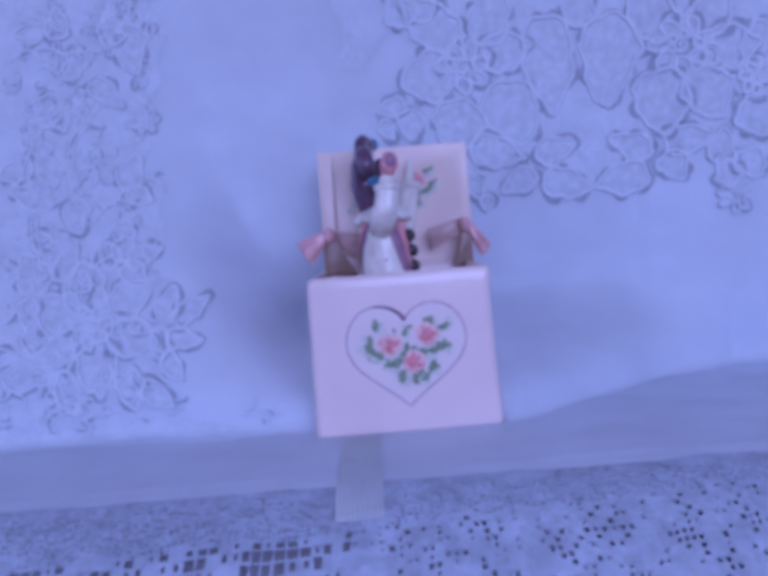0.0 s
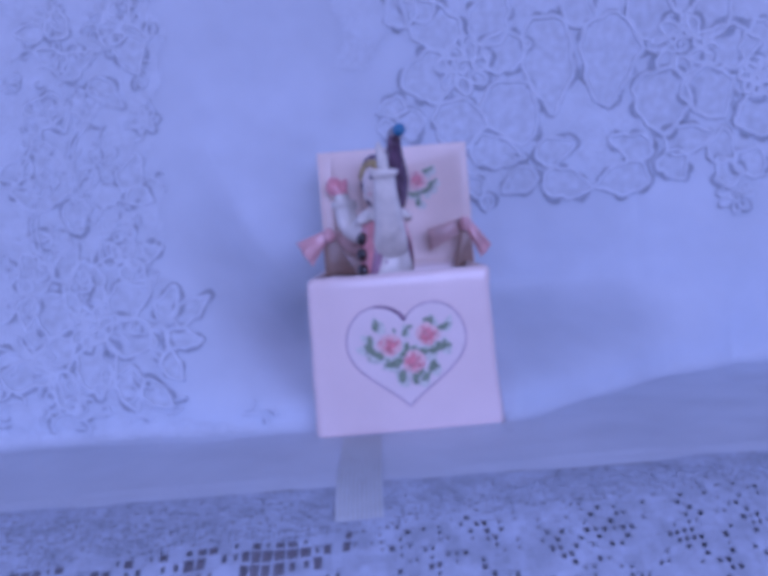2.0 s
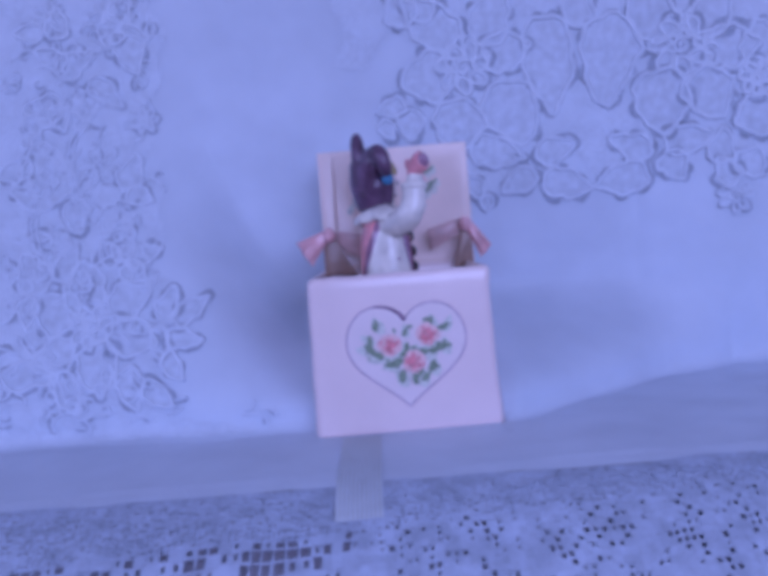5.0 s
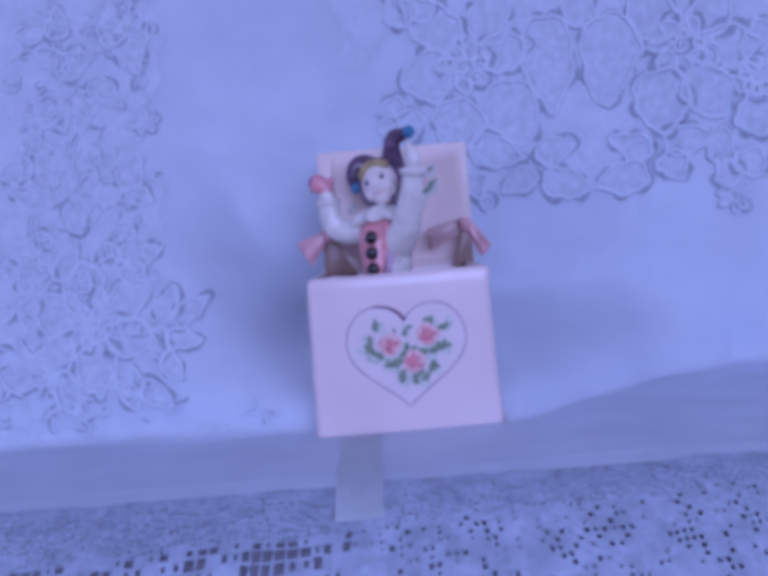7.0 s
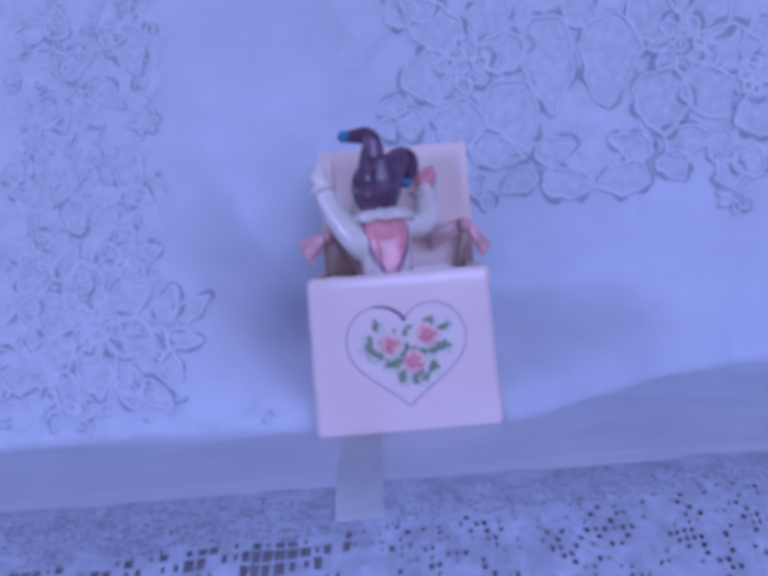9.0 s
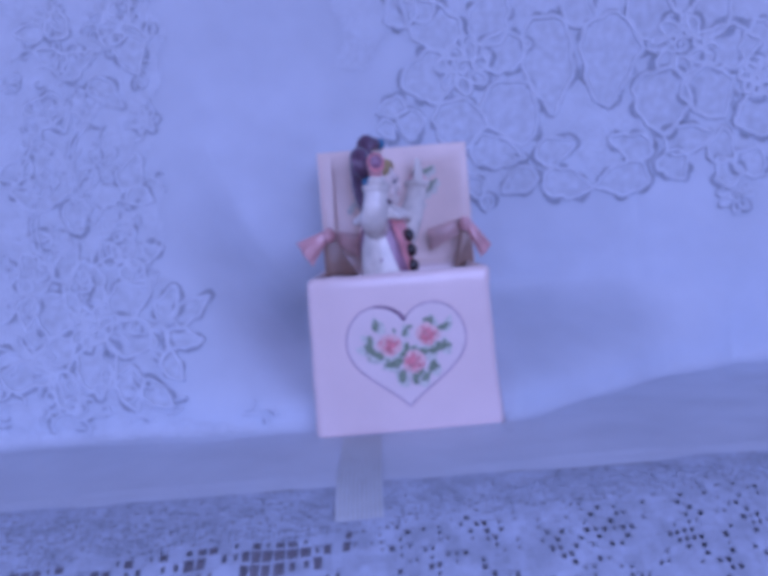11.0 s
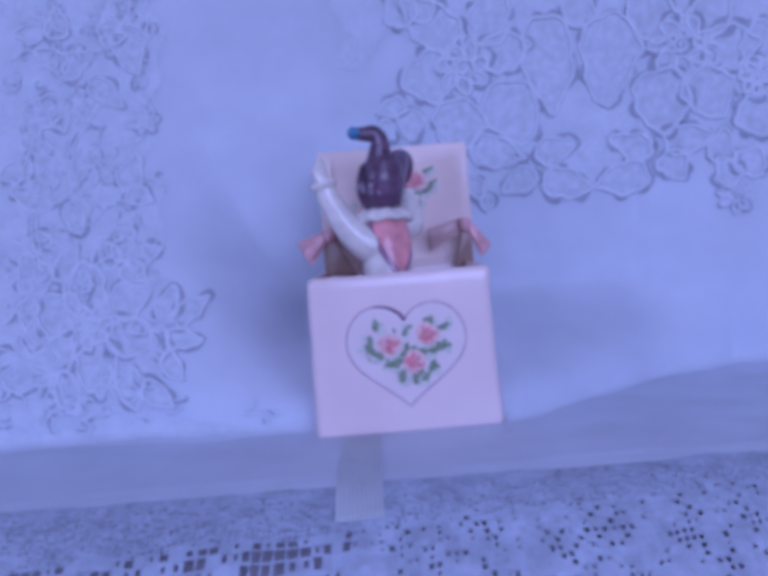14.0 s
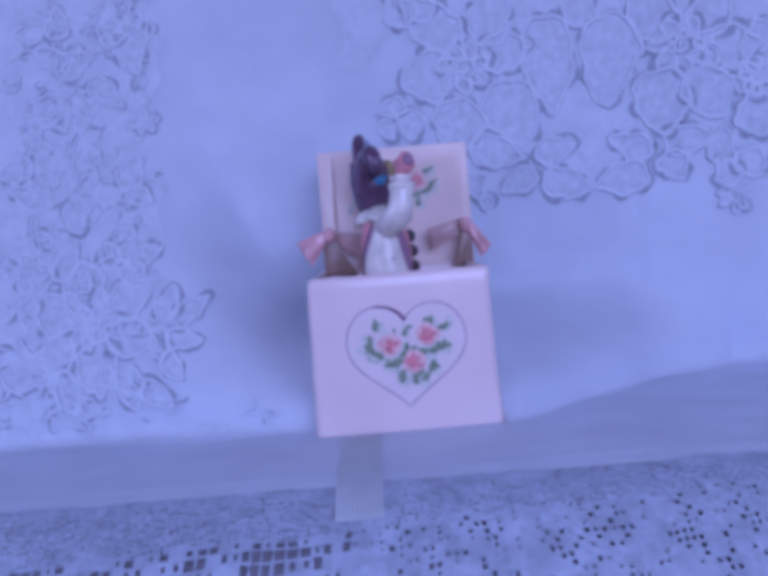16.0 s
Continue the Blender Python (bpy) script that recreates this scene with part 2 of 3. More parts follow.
def filet(x0, x1, s0, s1, pitch, tall, hole, chance, seed, speck=0.0):
    """Square-mesh lace: every cell is a rim of threads round a hole, or closed."""
    rng = random.Random(seed)
    bm = bmesh.new()
    def lay(u, v, out=0.0):
        p = Vector((u * 55, v * 55, 4.4))
        slant = (0.06 * u + 0.0065) * ease((NET_START - v) / (NET_START - FINE_END))
        return drape(u + 0.0022 * noise.noise(p), v + slant + 0.0022 * noise.noise(p + Vector((9, 3, 7))), out)
    nx, ns = round((x1 - x0) / pitch), round((s1 - s0) / tall)
    for j in range(ns):
        for i in range(nx):
            a, b = x0 + i * pitch, s0 + j * tall
            jig = lambda: rng.uniform(-0.06, 0.06) * pitch
            outer = [(a, b), (a + pitch, b), (a + pitch, b + tall), (a, b + tall)]
            if rng.random() > chance(a, b, i, j):
                if rng.random() > speck:
                    bm.faces.new([bm.verts.new(lay(u, v, 0.0003 * rng.random())) for u, v in outer])
                    continue
                m = pitch * rng.uniform(0.30, 0.38)
            else:
                m = pitch * (1 - hole * rng.uniform(0.85, 1.1)) / 2
            inner = [(a + m + jig(), b + m + jig()), (a + pitch - m + jig(), b + m + jig()),
                     (a + pitch - m + jig(), b + tall - m + jig()), (a + m + jig(), b + tall - m + jig())]
            vo = [bm.verts.new(lay(u, v)) for u, v in outer]
            vi = [bm.verts.new(lay(u, v, 0.0003)) for u, v in inner]
            for k in range(4):
                bm.faces.new((vo[k], vo[(k + 1) % 4], vi[(k + 1) % 4], vi[k]))
    return bm


def fine_chance(x, s, i, j):
    strip = -0.032 < x < -0.012
    return 0.15 if strip else (0.42 + 0.6 * noise.noise(Vector((x * 60, s * 90, 3.0)))) * ease((NET_START - s + 0.004 * noise.noise(Vector((x * 90, 0, 0)))) / 0.016)


def coarse_chance(x, s, i, j):
    block = noise.noise(Vector((x * 70, s * 60, 8.0)))
    return 0.62 if block > -0.02 else 0.10


def sparse_chance(x, s, i, j):
    block = noise.noise(Vector((x * 75, s * 70, 2.0)))
    return 0.5 if block > 0.14 else 0.05


FINE_END, DIVIDE = -0.0443, -0.0240
tagged(part("fine_net", filet(-0.27, 0.27, FINE_END, NET_START, 0.0019, 0.0014, 0.56, fine_chance, 4), FILET, cloth), kind="stuff")
tagged(part("filet_band", filet(-0.27, DIVIDE, FINE_END - 0.1116, FINE_END, 0.0038, 0.0054, 0.78, coarse_chance, 7, 0.45), FILET, cloth), kind="stuff")
tagged(part("filet_band", filet(DIVIDE, 0.27, FINE_END - 0.1116, FINE_END, 0.0026, 0.0028, 0.54, sparse_chance, 9, 0.16), FILET, cloth), kind="stuff")

# the plain cloth beyond the worked bands: its sides, and its hem hanging below
for x0, x1 in ((-0.42, -0.27), (0.27, 0.42)):
    bm = bmesh.new()
    grid(bm, drape, [x0 + (x1 - x0) * i / 20 for i in range(21)], [FINE_END - 0.1116 + (NET_START - FINE_END + 0.1116) * j / 40 for j in range(41)])
    part("side_cloth", bm, CLOTH, cloth)
bm = bmesh.new()
grid(bm, drape, [-0.42 + 0.84 * i / 80 for i in range(81)], [FINE_END - 0.30 + 0.1884 * j / 24 for j in range(25)])
part("hem", bm, CLOTH, cloth)

# ribbed strip down the middle of the table
bm = bmesh.new()
grid(bm, lambda x, s: drape(x, s, 0.0003), [-0.0305 + 0.0013 * i for i in range(14)], [-0.034 + 0.0022 * j for j in range(40)])
part("ribbed_strip", bm, STRIP, cloth, "ivory ribbed strip woven into the cloth")
for k in range(11):
    x = -0.0296 + 0.00155 * k
    bm = bmesh.new()
    sweep(bm, [drape(x, -0.034 + 0.086 * j / 24, 0.00045) for j in range(25)], 0.00022, 6)
    part("rib_cord", bm, CORD, cloth)


# ---- thick lace ground of the border and of the flower panel ----
def lace_panel(name, x0, x1, z0, z1, inside, label):
    bm, step = bmesh.new(), 0.0016
    nx, nz = round((x1 - x0) / step), round((z1 - z0) / step)
    verts = {}
    def vert(i, j):
        if (i, j) not in verts:
            verts[i, j] = bm.verts.new(hang(x0 + i * step, z0 + j * step, 0.0004))
        return verts[i, j]
    for j in range(nz):
        for i in range(nx):
            if inside(x0 + (i + 0.5) * step, z0 + (j + 0.5) * step):
                bm.faces.new((vert(i, j), vert(i + 1, j), vert(i + 1, j + 1), vert(i, j + 1)))
    part(name, bm, LACE, cloth, label)


def border_edge(z):
    return (-0.131 + 0.006 * math.sin(z * 62 + 1.0) + 0.003 * math.sin(z * 210) + 0.028 * math.exp(-((z - 0.058) / 0.022) ** 2)
            + 0.050 * math.exp(-((z - 0.002) / 0.006) ** 2))


def panel_edge(x):
    return 0.118 + 0.010 * math.sin(x * 75 + 0.5) + 0.005 * math.sin(x * 190) + 0.075 * ease((0.052 - x) / 0.03) - 0.018 * math.exp(-((x - 0.205) / 0.02) ** 2)


lace_panel("lace_border", -0.26, -0.07, 0.0008, 0.30, lambda x, z: x < border_edge(z), "dense white lace border with worked flowers")
lace_panel("lace_flower_panel", -0.03, 0.27, 0.09, 0.30, lambda x, z: z > panel_edge(x) and x > -0.022 + 0.004 * math.sin(z * 160),
           "white lace panel with large worked roses")


# ---- raised lace patterns ----
def petal_points(cx, cz, length, width, angle, tip=0.35, wobble=0.08, n=26, seed=0):
    """A petal outline round (cx, cz); tip narrows one end."""
    rng = random.Random(seed)
    ph = rng.uniform(0, 6.3)
    ca, sa = math.cos(radians(angle)), math.sin(radians(angle))
    out = []
    for k in range(n):
        t = k * math.tau / n
        u = math.cos(t) * length / 2 * (1 + 0.14 * max(math.cos(t), 0) ** 8 + 0.05 * math.sin(7 * t + ph))
        w = math.sin(t) * width / 2 * (1 - tip * math.cos(t)) * (1 + wobble * math.sin(5 * t + ph) + 0.05 * math.sin(9 * t + 2 * ph))
        x, z = cx + u * ca - w * sa, cz + u * sa + w * ca
        p, crimp = Vector((x * 330, z * 330, 1.0)), min(length, 0.02) * 0.055
        out.append((x + crimp * noise.noise(p), z + crimp * noise.noise(p + Vector((5, 9, 3)))))
    return out


def cord(bm, line, closed, r=0.0006, out=0.0009):
    sweep(bm, [hang(x, z, out) for x, z in line], r, 6, 0, 0.6, closed, (0, 1, 0))


def shade_strip(bm, line, closed, width=0.0011, side=1, out=0.0007):
    """Dark net along one side of a cord, coloured as the cord's shadow."""
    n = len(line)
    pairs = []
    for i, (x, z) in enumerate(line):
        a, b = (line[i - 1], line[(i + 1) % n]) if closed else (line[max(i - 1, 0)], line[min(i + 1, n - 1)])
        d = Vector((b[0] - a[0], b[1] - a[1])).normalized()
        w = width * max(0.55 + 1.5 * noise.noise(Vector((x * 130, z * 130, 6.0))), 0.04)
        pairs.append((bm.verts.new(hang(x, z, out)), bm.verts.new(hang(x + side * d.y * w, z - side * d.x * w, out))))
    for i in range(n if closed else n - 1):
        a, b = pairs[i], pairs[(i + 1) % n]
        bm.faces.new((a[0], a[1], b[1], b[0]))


def fill(bm, line, out=0.00062):
    """The looser net inside a petal."""
    cx, cz = sum(p[0] for p in line) / len(line), sum(p[1] for p in line) / len(line)
    hub = bm.verts.new(hang(cx, cz, out))
    rings = [[bm.verts.new(hang(cx + (x - cx) * g, cz + (z - cz) * g, out)) for x, z in line] for g in (0.33, 0.66, 0.93)]
    for k in range(len(line)):
        j = (k + 1) % len(line)
        bm.faces.new((hub, rings[0][k], rings[0][j]))
        for a, b in zip(rings, rings[1:]):
            bm.faces.new((a[k], a[j], b[j], b[k]))


def motif(name, lines, r=0.0010, width=0.0027, filled=True):
    """An embroidered figure: each raised cord is a part, with dark net in its shadow's colour along it and the loose
    net within it.
    """
    for line, closed in lines:
        bm, bn = bmesh.new(), bmesh.new()
        cord(bm, line, closed, r)
        shade_strip(bn, line, closed, width)
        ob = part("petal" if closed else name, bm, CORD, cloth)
        part("shaded_net", bn, SHADED_NET, ob)
        if closed and filled:
            bf = bmesh.new()
            fill(bf, line)
            part("petal_net", bf, FILL, ob)


def spiral(cx, cz, r, turns=2.2, n=40, start=0.0):
    return [(cx + r * (1 - 0.85 * k / n) * math.cos(start + k * turns * math.tau / n),
             cz + r * (1 - 0.85 * k / n) * math.sin(start + k * turns * math.tau / n)) for k in range(n)]


def scroll(x, z, length, angle, bend, n=14):
    out, a = [], radians(angle)
    for k in range(n):
        out.append((x, z))
        x, z, a = x + length / n * math.cos(a), z + length / n * math.sin(a), a + bend / n * (1 + k / n)
    return out


def flower_motif(x, z, r, petals, thick=0.0013, strip_width=0.0034):
    lines = [(petal_points(*p, tip=0.24, wobble=0.07, n=64, seed=i), True) for i, p in enumerate(petals)]
    lines += [(spiral(x, z, 0.45 * r, 1.5, 26, 0.7), False)]
    for k in range(7):
        a = k * 360 / 7 + 11
        lines.append((petal_points(x + 0.95 * r * math.cos(radians(a)), z + 0.95 * r * math.sin(radians(a)), 0.95 * r, 0.66 * r, a + 25, -0.1, 0.12, 18, k), True))
    rng = random.Random(int(r * 1e6))
    for k in range(5):
        a, q = rng.uniform(0, 360), r * rng.uniform(1.3, 1.8)
        lines.append((scroll(x + q * math.cos(radians(a)), z + q * math.sin(radians(a)), r * rng.uniform(0.5, 0.9), a + 90 + rng.uniform(-25, 25), rng.uniform(1.0, 2.6), 12), False))
    motif("flower_scroll", lines, thick, strip_width)


def leaf_motif(petals, thick=0.0011, strip_width=0.0031):
    motif("leaf_cord", [(petal_points(*p, tip=0.38, wobble=0.10, n=48, seed=i), True) for i, p in enumerate(petals)], thick, strip_width)


def small_flower(x, z, r):
    rng = random.Random(int(abs(x) * 1e4))
    lines = [(spiral(x, z, 0.4 * r, 1.6, 18), False)]
    for k in range(7):
        a = k * 360 / 7 + rng.uniform(-12, 12)
        lines.append((petal_points(x + 0.75 * r * math.cos(radians(a)), z + 0.75 * r * math.sin(radians(a)), 0.8 * r, 0.5 * r, a, -0.2, 0.1, 14, k), True))
    motif("small_flower", lines, 0.0007, 0.0018)


flower_motif(0.0494, 0.1817, 0.0110, ((0.028, 0.1783, 0.0273, 0.0288, -175), (0.0328, 0.2088, 0.0372, 0.0243, 136), (0.0675, 0.2103, 0.0342, 0.0228, 70), (0.0745, 0.1897, 0.0258, 0.023, 15), (0.0993, 0.182, 0.0527, 0.0285, -89), (0.0762, 0.1544, 0.0373, 0.0316, -69), (0.0442, 0.1484, 0.03, 0.0286, -104)))
flower_motif(0.1723, 0.1813, 0.0115, ((0.1341, 0.1811, 0.0504, 0.0313, -99), (0.1604, 0.1524, 0.0349, 0.0274, -89), (0.1846, 0.1535, 0.0277, 0.0255, -70), (0.1975, 0.178, 0.0283, 0.0244, 4), (0.1583, 0.2015, 0.0337, 0.0225, 122), (0.1886, 0.1983, 0.0312, 0.0208, 57)))
flower_motif(0.2108, 0.1588, 0.0070, ((0.2132, 0.1777, 0.0244, 0.019, 86), (0.2097, 0.1385, 0.0208, 0.0234, -165)))
flower_motif(-0.1548, 0.0548, 0.0075, ((-0.1732, 0.0628, 0.0238, 0.0199, 158), (-0.1598, 0.0735, 0.0252, 0.0202, 103), (-0.1367, 0.067, 0.0212, 0.0178, 38), (-0.1342, 0.0482, 0.0226, 0.0178, -20), (-0.1498, 0.0355, 0.0235, 0.0188, -82), (-0.1715, 0.0418, 0.0206, 0.016, -154)), 0.0010, 0.0024)
leaf_motif(((0.0991, 0.1296, 0.0223, 0.0149, 20), (0.1042, 0.1096, 0.0264, 0.0166, -15), (0.0771, 0.113, 0.0216, 0.013, -155), (0.0644, 0.1313, 0.0305, 0.018, -14)))
leaf_motif(((0.1426, 0.1283, 0.0232, 0.0142, 153), (0.1365, 0.1096, 0.0283, 0.0178, -170), (0.1641, 0.1147, 0.0168, 0.0146, -66), (0.1719, 0.1287, 0.024, 0.0157, 5)))
leaf_motif(((0.1914, 0.1086, 0.0166, 0.0125, 115), (0.2046, 0.1129, 0.016, 0.016, 58), (0.1895, 0.1227, 0.019, 0.0136, 78)))
leaf_motif(((0.0507, 0.1113, 0.0131, 0.0102, -64), (0.0565, 0.1022, 0.0087, 0.0072, -94)))
leaf_motif(((0.0161, 0.1515, 0.0171, 0.0143, -95), (0.0059, 0.1623, 0.0158, 0.0104, -165), (0.002, 0.1498, 0.0115, 0.0086, -64)))
leaf_motif(((0.0148, 0.2188, 0.02, 0.0171, 116), (0.0292, 0.2183, 0.0171, 0.0128, 55), (0.1192, 0.2129, 0.0255, 0.017, 86)))
leaf_motif(((-0.1171, 0.0626, 0.016, 0.0103, 73), (-0.1065, 0.0586, 0.0175, 0.0103, 34), (-0.1086, 0.0456, 0.0176, 0.0087, -12), (-0.1199, 0.0441, 0.0144, 0.0086, -82), (-0.113, 0.0332, 0.0144, 0.0084, -53)), 0.0010, 0.0024)
leaf_motif(((-0.1444, 0.2088, 0.0271, 0.0199, -80), (-0.1549, 0.2211, 0.0199, 0.0142, 95), (-0.1481, 0.232, 0.0172, 0.0129, 55)), 0.0010, 0.0024)
leaf_motif(((-0.1781, 0.2029, 0.023, 0.0144, 25), (-0.1907, 0.2068, 0.0171, 0.0114, 145), (-0.1608, 0.1843, 0.0239, 0.0119, -44), (-0.1725, 0.1779, 0.0177, 0.0133, -94)), 0.0010, 0.0024)
leaf_motif(((-0.1969, 0.1769, 0.0202, 0.0173, 175), (-0.186, 0.2264, 0.0171, 0.0128, 85), (-0.2023, 0.222, 0.0143, 0.0115, 175), (-0.1882, 0.1717, 0.0156, 0.0106, -69)), 0.0010, 0.0024)
leaf_motif(((-0.194, 0.1367, 0.0397, 0.029, 104), (-0.2101, 0.141, 0.018, 0.0129, -162)), 0.0010, 0.0024)
leaf_motif(((-0.1442, 0.1354, 0.0194, 0.0138, 76), (-0.1382, 0.1207, 0.0148, 0.0101, -32), (-0.1718, 0.1125, 0.0201, 0.0126, -70)), 0.0010, 0.0024)
leaf_motif(((-0.1425, 0.0944, 0.0171, 0.0108, 77), (-0.1315, 0.0884, 0.0161, 0.0101, 17), (-0.1354, 0.0789, 0.016, 0.0107, -48), (-0.1496, 0.0899, 0.0143, 0.0097, 125)), 0.0010, 0.0024)
leaf_motif(((-0.1891, 0.0831, 0.0231, 0.0161, 128), (-0.172, 0.0867, 0.0182, 0.0114, 67), (-0.1882, 0.0639, 0.0142, 0.0095, -82)), 0.0010, 0.0024)
leaf_motif(((-0.1834, 0.0335, 0.0264, 0.012, -5), (-0.1645, 0.025, 0.0214, 0.0119, -65), (-0.1335, 0.0248, 0.0191, 0.012, -75), (-0.1208, 0.0205, 0.0177, 0.0097, -35)), 0.0010, 0.0024)
# the dense border: small flowers and vines
for x, z, r in ((-0.1627, 0.1399, 0.0105), (-0.1983, 0.1741, 0.0085), (-0.1899, 0.2310, 0.0090), (0.1946, 0.0944, 0.0085), (-0.1380, 0.1660, 0.0070)):
    small_flower(x, z, r)


def vine(*pts):
    """Two cords side by side along a bent stem."""
    line, _ = smooth_path([(x, 0, z) for x, z in pts], [1] * len(pts), 6)
    motif("vine_motif", [([(p.x + d, p.z) for p in line], False) for d in (-0.0016, 0.0016)], 0.0008, 0.0018)


vine((-0.1609, 0.1828), (-0.1724, 0.1689), (-0.1800, 0.1561), (-0.1801, 0.1413), (-0.1739, 0.1237))
vine((-0.1945, 0.1212), (-0.1944, 0.1090), (-0.1893, 0.0956), (-0.1814, 0.0825))
vine((-0.1891, 0.0524), (-0.1799, 0.0414), (-0.1726, 0.0350), (-0.1681, 0.0253), (-0.1655, 0.0143))


def border_scrolls():
    """Crowded little scrolls and leaves between the small flowers of the border."""
    rng = random.Random(23)
    for k in range(84):
        z = rng.uniform(0.013, 0.235)
        x = rng.uniform(-0.215, border_edge(z) - 0.004)
        lines = []
        for j in range(3):
            lines.append((scroll(x + rng.uniform(-0.006, 0.006), z + rng.uniform(-0.006, 0.006), rng.uniform(0.007, 0.016),
                                 rng.uniform(0, 360), rng.uniform(-4.5, 4.5)), False))
        if k % 2 == 0:
            lines.append((petal_points(x, z, 0.009, 0.005, rng.uniform(0, 360), 0.4, 0.1, 14, k), True))
        motif("scroll_motif", lines, 0.0007, 0.0018, False)
    for k in range(16):
        x, z = rng.uniform(-0.20, -0.062), rng.uniform(0.009, 0.018)
        motif("scroll_motif", [(scroll(x, z, rng.uniform(0.006, 0.012), rng.uniform(-30, 30), rng.uniform(-2.5, 2.5)), False)], 0.0007, 0.0018, False)


border_scrolls()

# ---- table under the cloth ----
def table():
    top = tagged(new("table"), "plain wooden table hidden under the lace cloth", "table")
    bm = bmesh.new()
    prof = [(EDGE + 0.9, -0.0016), (EDGE, -0.0016)]
    prof += [(EDGE - (ARC - 0.0012) * math.sin(a), (ARC - 0.0012) * math.cos(a) - ARC) for a in (math.pi / 2 * k / 14 for k in range(1, 15))]
    prof += [(EDGE - ARC + 0.0012, -0.12), (EDGE + 0.9, -0.12)]
    ends = [[bm.verts.new((x, y, z)) for y, z in prof] for x in (-0.6, 0.6)]
    for i in range(len(prof)):
        j = (i + 1) % len(prof)
        bm.faces.new((ends[0][i], ends[0][j], ends[1][j], ends[1][i]))
    for e in ends:
        bm.faces.new(e)
    part("tabletop", bm, UNDER, top, "", False)
    for x in (-0.53, 0.53):
        for y in (EDGE, EDGE + 0.82):
            bm = bmesh.new()
            sweep(bm, [(x, y, -0.12), (x, y, -0.4), (x, y, -0.74)], [0.032, 0.028, 0.022], 12)
            part("leg", bm, WOOD, top)


table()

# ---- the ceramic box ----
DEEP, TALL, WALL = 0.080, 0.0716, 0.0045
music_box = tagged(new("trinket_box"), "pink glazed ceramic box with open lid and rose heart", "ceramic box")


def round_rect(x0, x1, y0, y1, r, n=9, side=12):
    """Points round a rectangle with rounded corners."""
    out = []
    corners = ((x1 - r, y0 + r, -90), (x1 - r, y1 - r, 0), (x0 + r, y1 - r, 90), (x0 + r, y0 + r, 180))
    for i, (cx, cy, a0) in enumerate(corners):
        arc = [(cx + r * math.cos(radians(a0 + 90 * k / n)), cy + r * math.sin(radians(a0 + 90 * k / n))) for k in range(n + 1)]
        nx, ny, na = corners[(i + 1) % 4]
        end = (nx + r * math.cos(radians(na)), ny + r * math.sin(radians(na)))
        out += arc + [(arc[-1][0] + (end[0] - arc[-1][0]) * k / side, arc[-1][1] + (end[1] - arc[-1][1]) * k / side) for k in range(1, side)]
    return out


def box_body():
    """A slip-cast box: slightly wider at its foot, its right side waisted, its rim and corners melted round by the glaze."""
    bm = bmesh.new()
    prof = [(0.0012, -0.0004), (0.0004, 0.0), (0.0001, 0.0006), (0.0, 0.003)]
    prof += [(0.0, 0.003 + (TALL - 0.006) * k / 22) for k in range(1, 23)]
    prof += [(0.0003, TALL - 0.0016), (0.0010, TALL - 0.0005), (0.0020, TALL), (0.0032, TALL - 0.0003), (0.0041, TALL - 0.0012), (WALL, TALL - 0.003), (WALL, 0.03), (WALL, 0.006)]
    rings = []
    for inset, z in prof:
        k = z / TALL
        x0, x1 = -0.0431 + 0.0013 * k, 0.0425 - 0.0024 * k - 0.0007 * math.sin(math.pi * k) + 0.0006 * ease((k - 0.85) / 0.15)
        ring = []
        for x, y in round_rect(x0 + inset, x1 - inset, inset + 0.001 * k, DEEP - inset, 0.0036 - 0.4 * inset):
            p = Vector((x, y, z - (0.0002 * (0.5 - (x - x0) / (x1 - x0)) if z > 0.05 else 0.0)))
            if z > 0.004:
                p += Vector((0.8, 0.35, 0.7)) * 0.00045 * noise.noise(p * 60) + Vector((0.5, 0.25, 0.6)) * 0.00030 * noise.noise(p * 150)
            ring.append(bm.verts.new(p))
        rings.append(ring)
    n = len(rings[0])
    for a, b in zip(rings, rings[1:]):
        for k in range(n):
            bm.faces.new((a[k], a[(k + 1) % n], b[(k + 1) % n], b[k]))
    bm.faces.new(rings[0])
    bm.faces.new(rings[-1])
    return part("body", bm, PINK, music_box, "pale pink glazed ceramic box body")


body = box_body()


def bezier(p, q, r, s, n):
    return [tuple(a * (1 - t) ** 3 + 3 * b * t * (1 - t) ** 2 + 3 * c * t * t * (1 - t) + d * t ** 3 for a, b, c, d in zip(p, q, r, s)) for t in (k / n for k in range(n))]


def heart_line(grow=1.0):
    """A broad heart: round lobes, a drawn-out tip. Starts at the cleft and runs down its right half first."""
    half = bezier((0, 50.6), (2.5, 55.5), (8.5, 58.2), (14.5, 57.2), 14)
    half += bezier((14.5, 57.2), (22.0, 56.0), (27.2, 47.5), (26.0, 39.5), 16)
    half += bezier((26.0, 39.5), (24.0, 27.5), (8.5, 22.0), (0, 12.4), 20)
    tip = [(0, 12.4)]
    left = [(-x, z - 0.4) for x, z in half[:0:-1]]
    grow *= 1.02
    return [(0.0007 + x * grow * 0.001, (35.5 + (z - 36) * grow) * 0.001) for x, z in half + tip + left]


FACE_OUT = 0.00010


def front(x, z, out):
    """A point on the box's uneven front face, out metres before it."""
    p = Vector((x, 0.001 * z / TALL, z))
    return Vector((x, p.y + 0.35 * 0.00045 * noise.noise(p * 60) + 0.25 * 0.00030 * noise.noise(p * 150) - out - 0.0001, z))


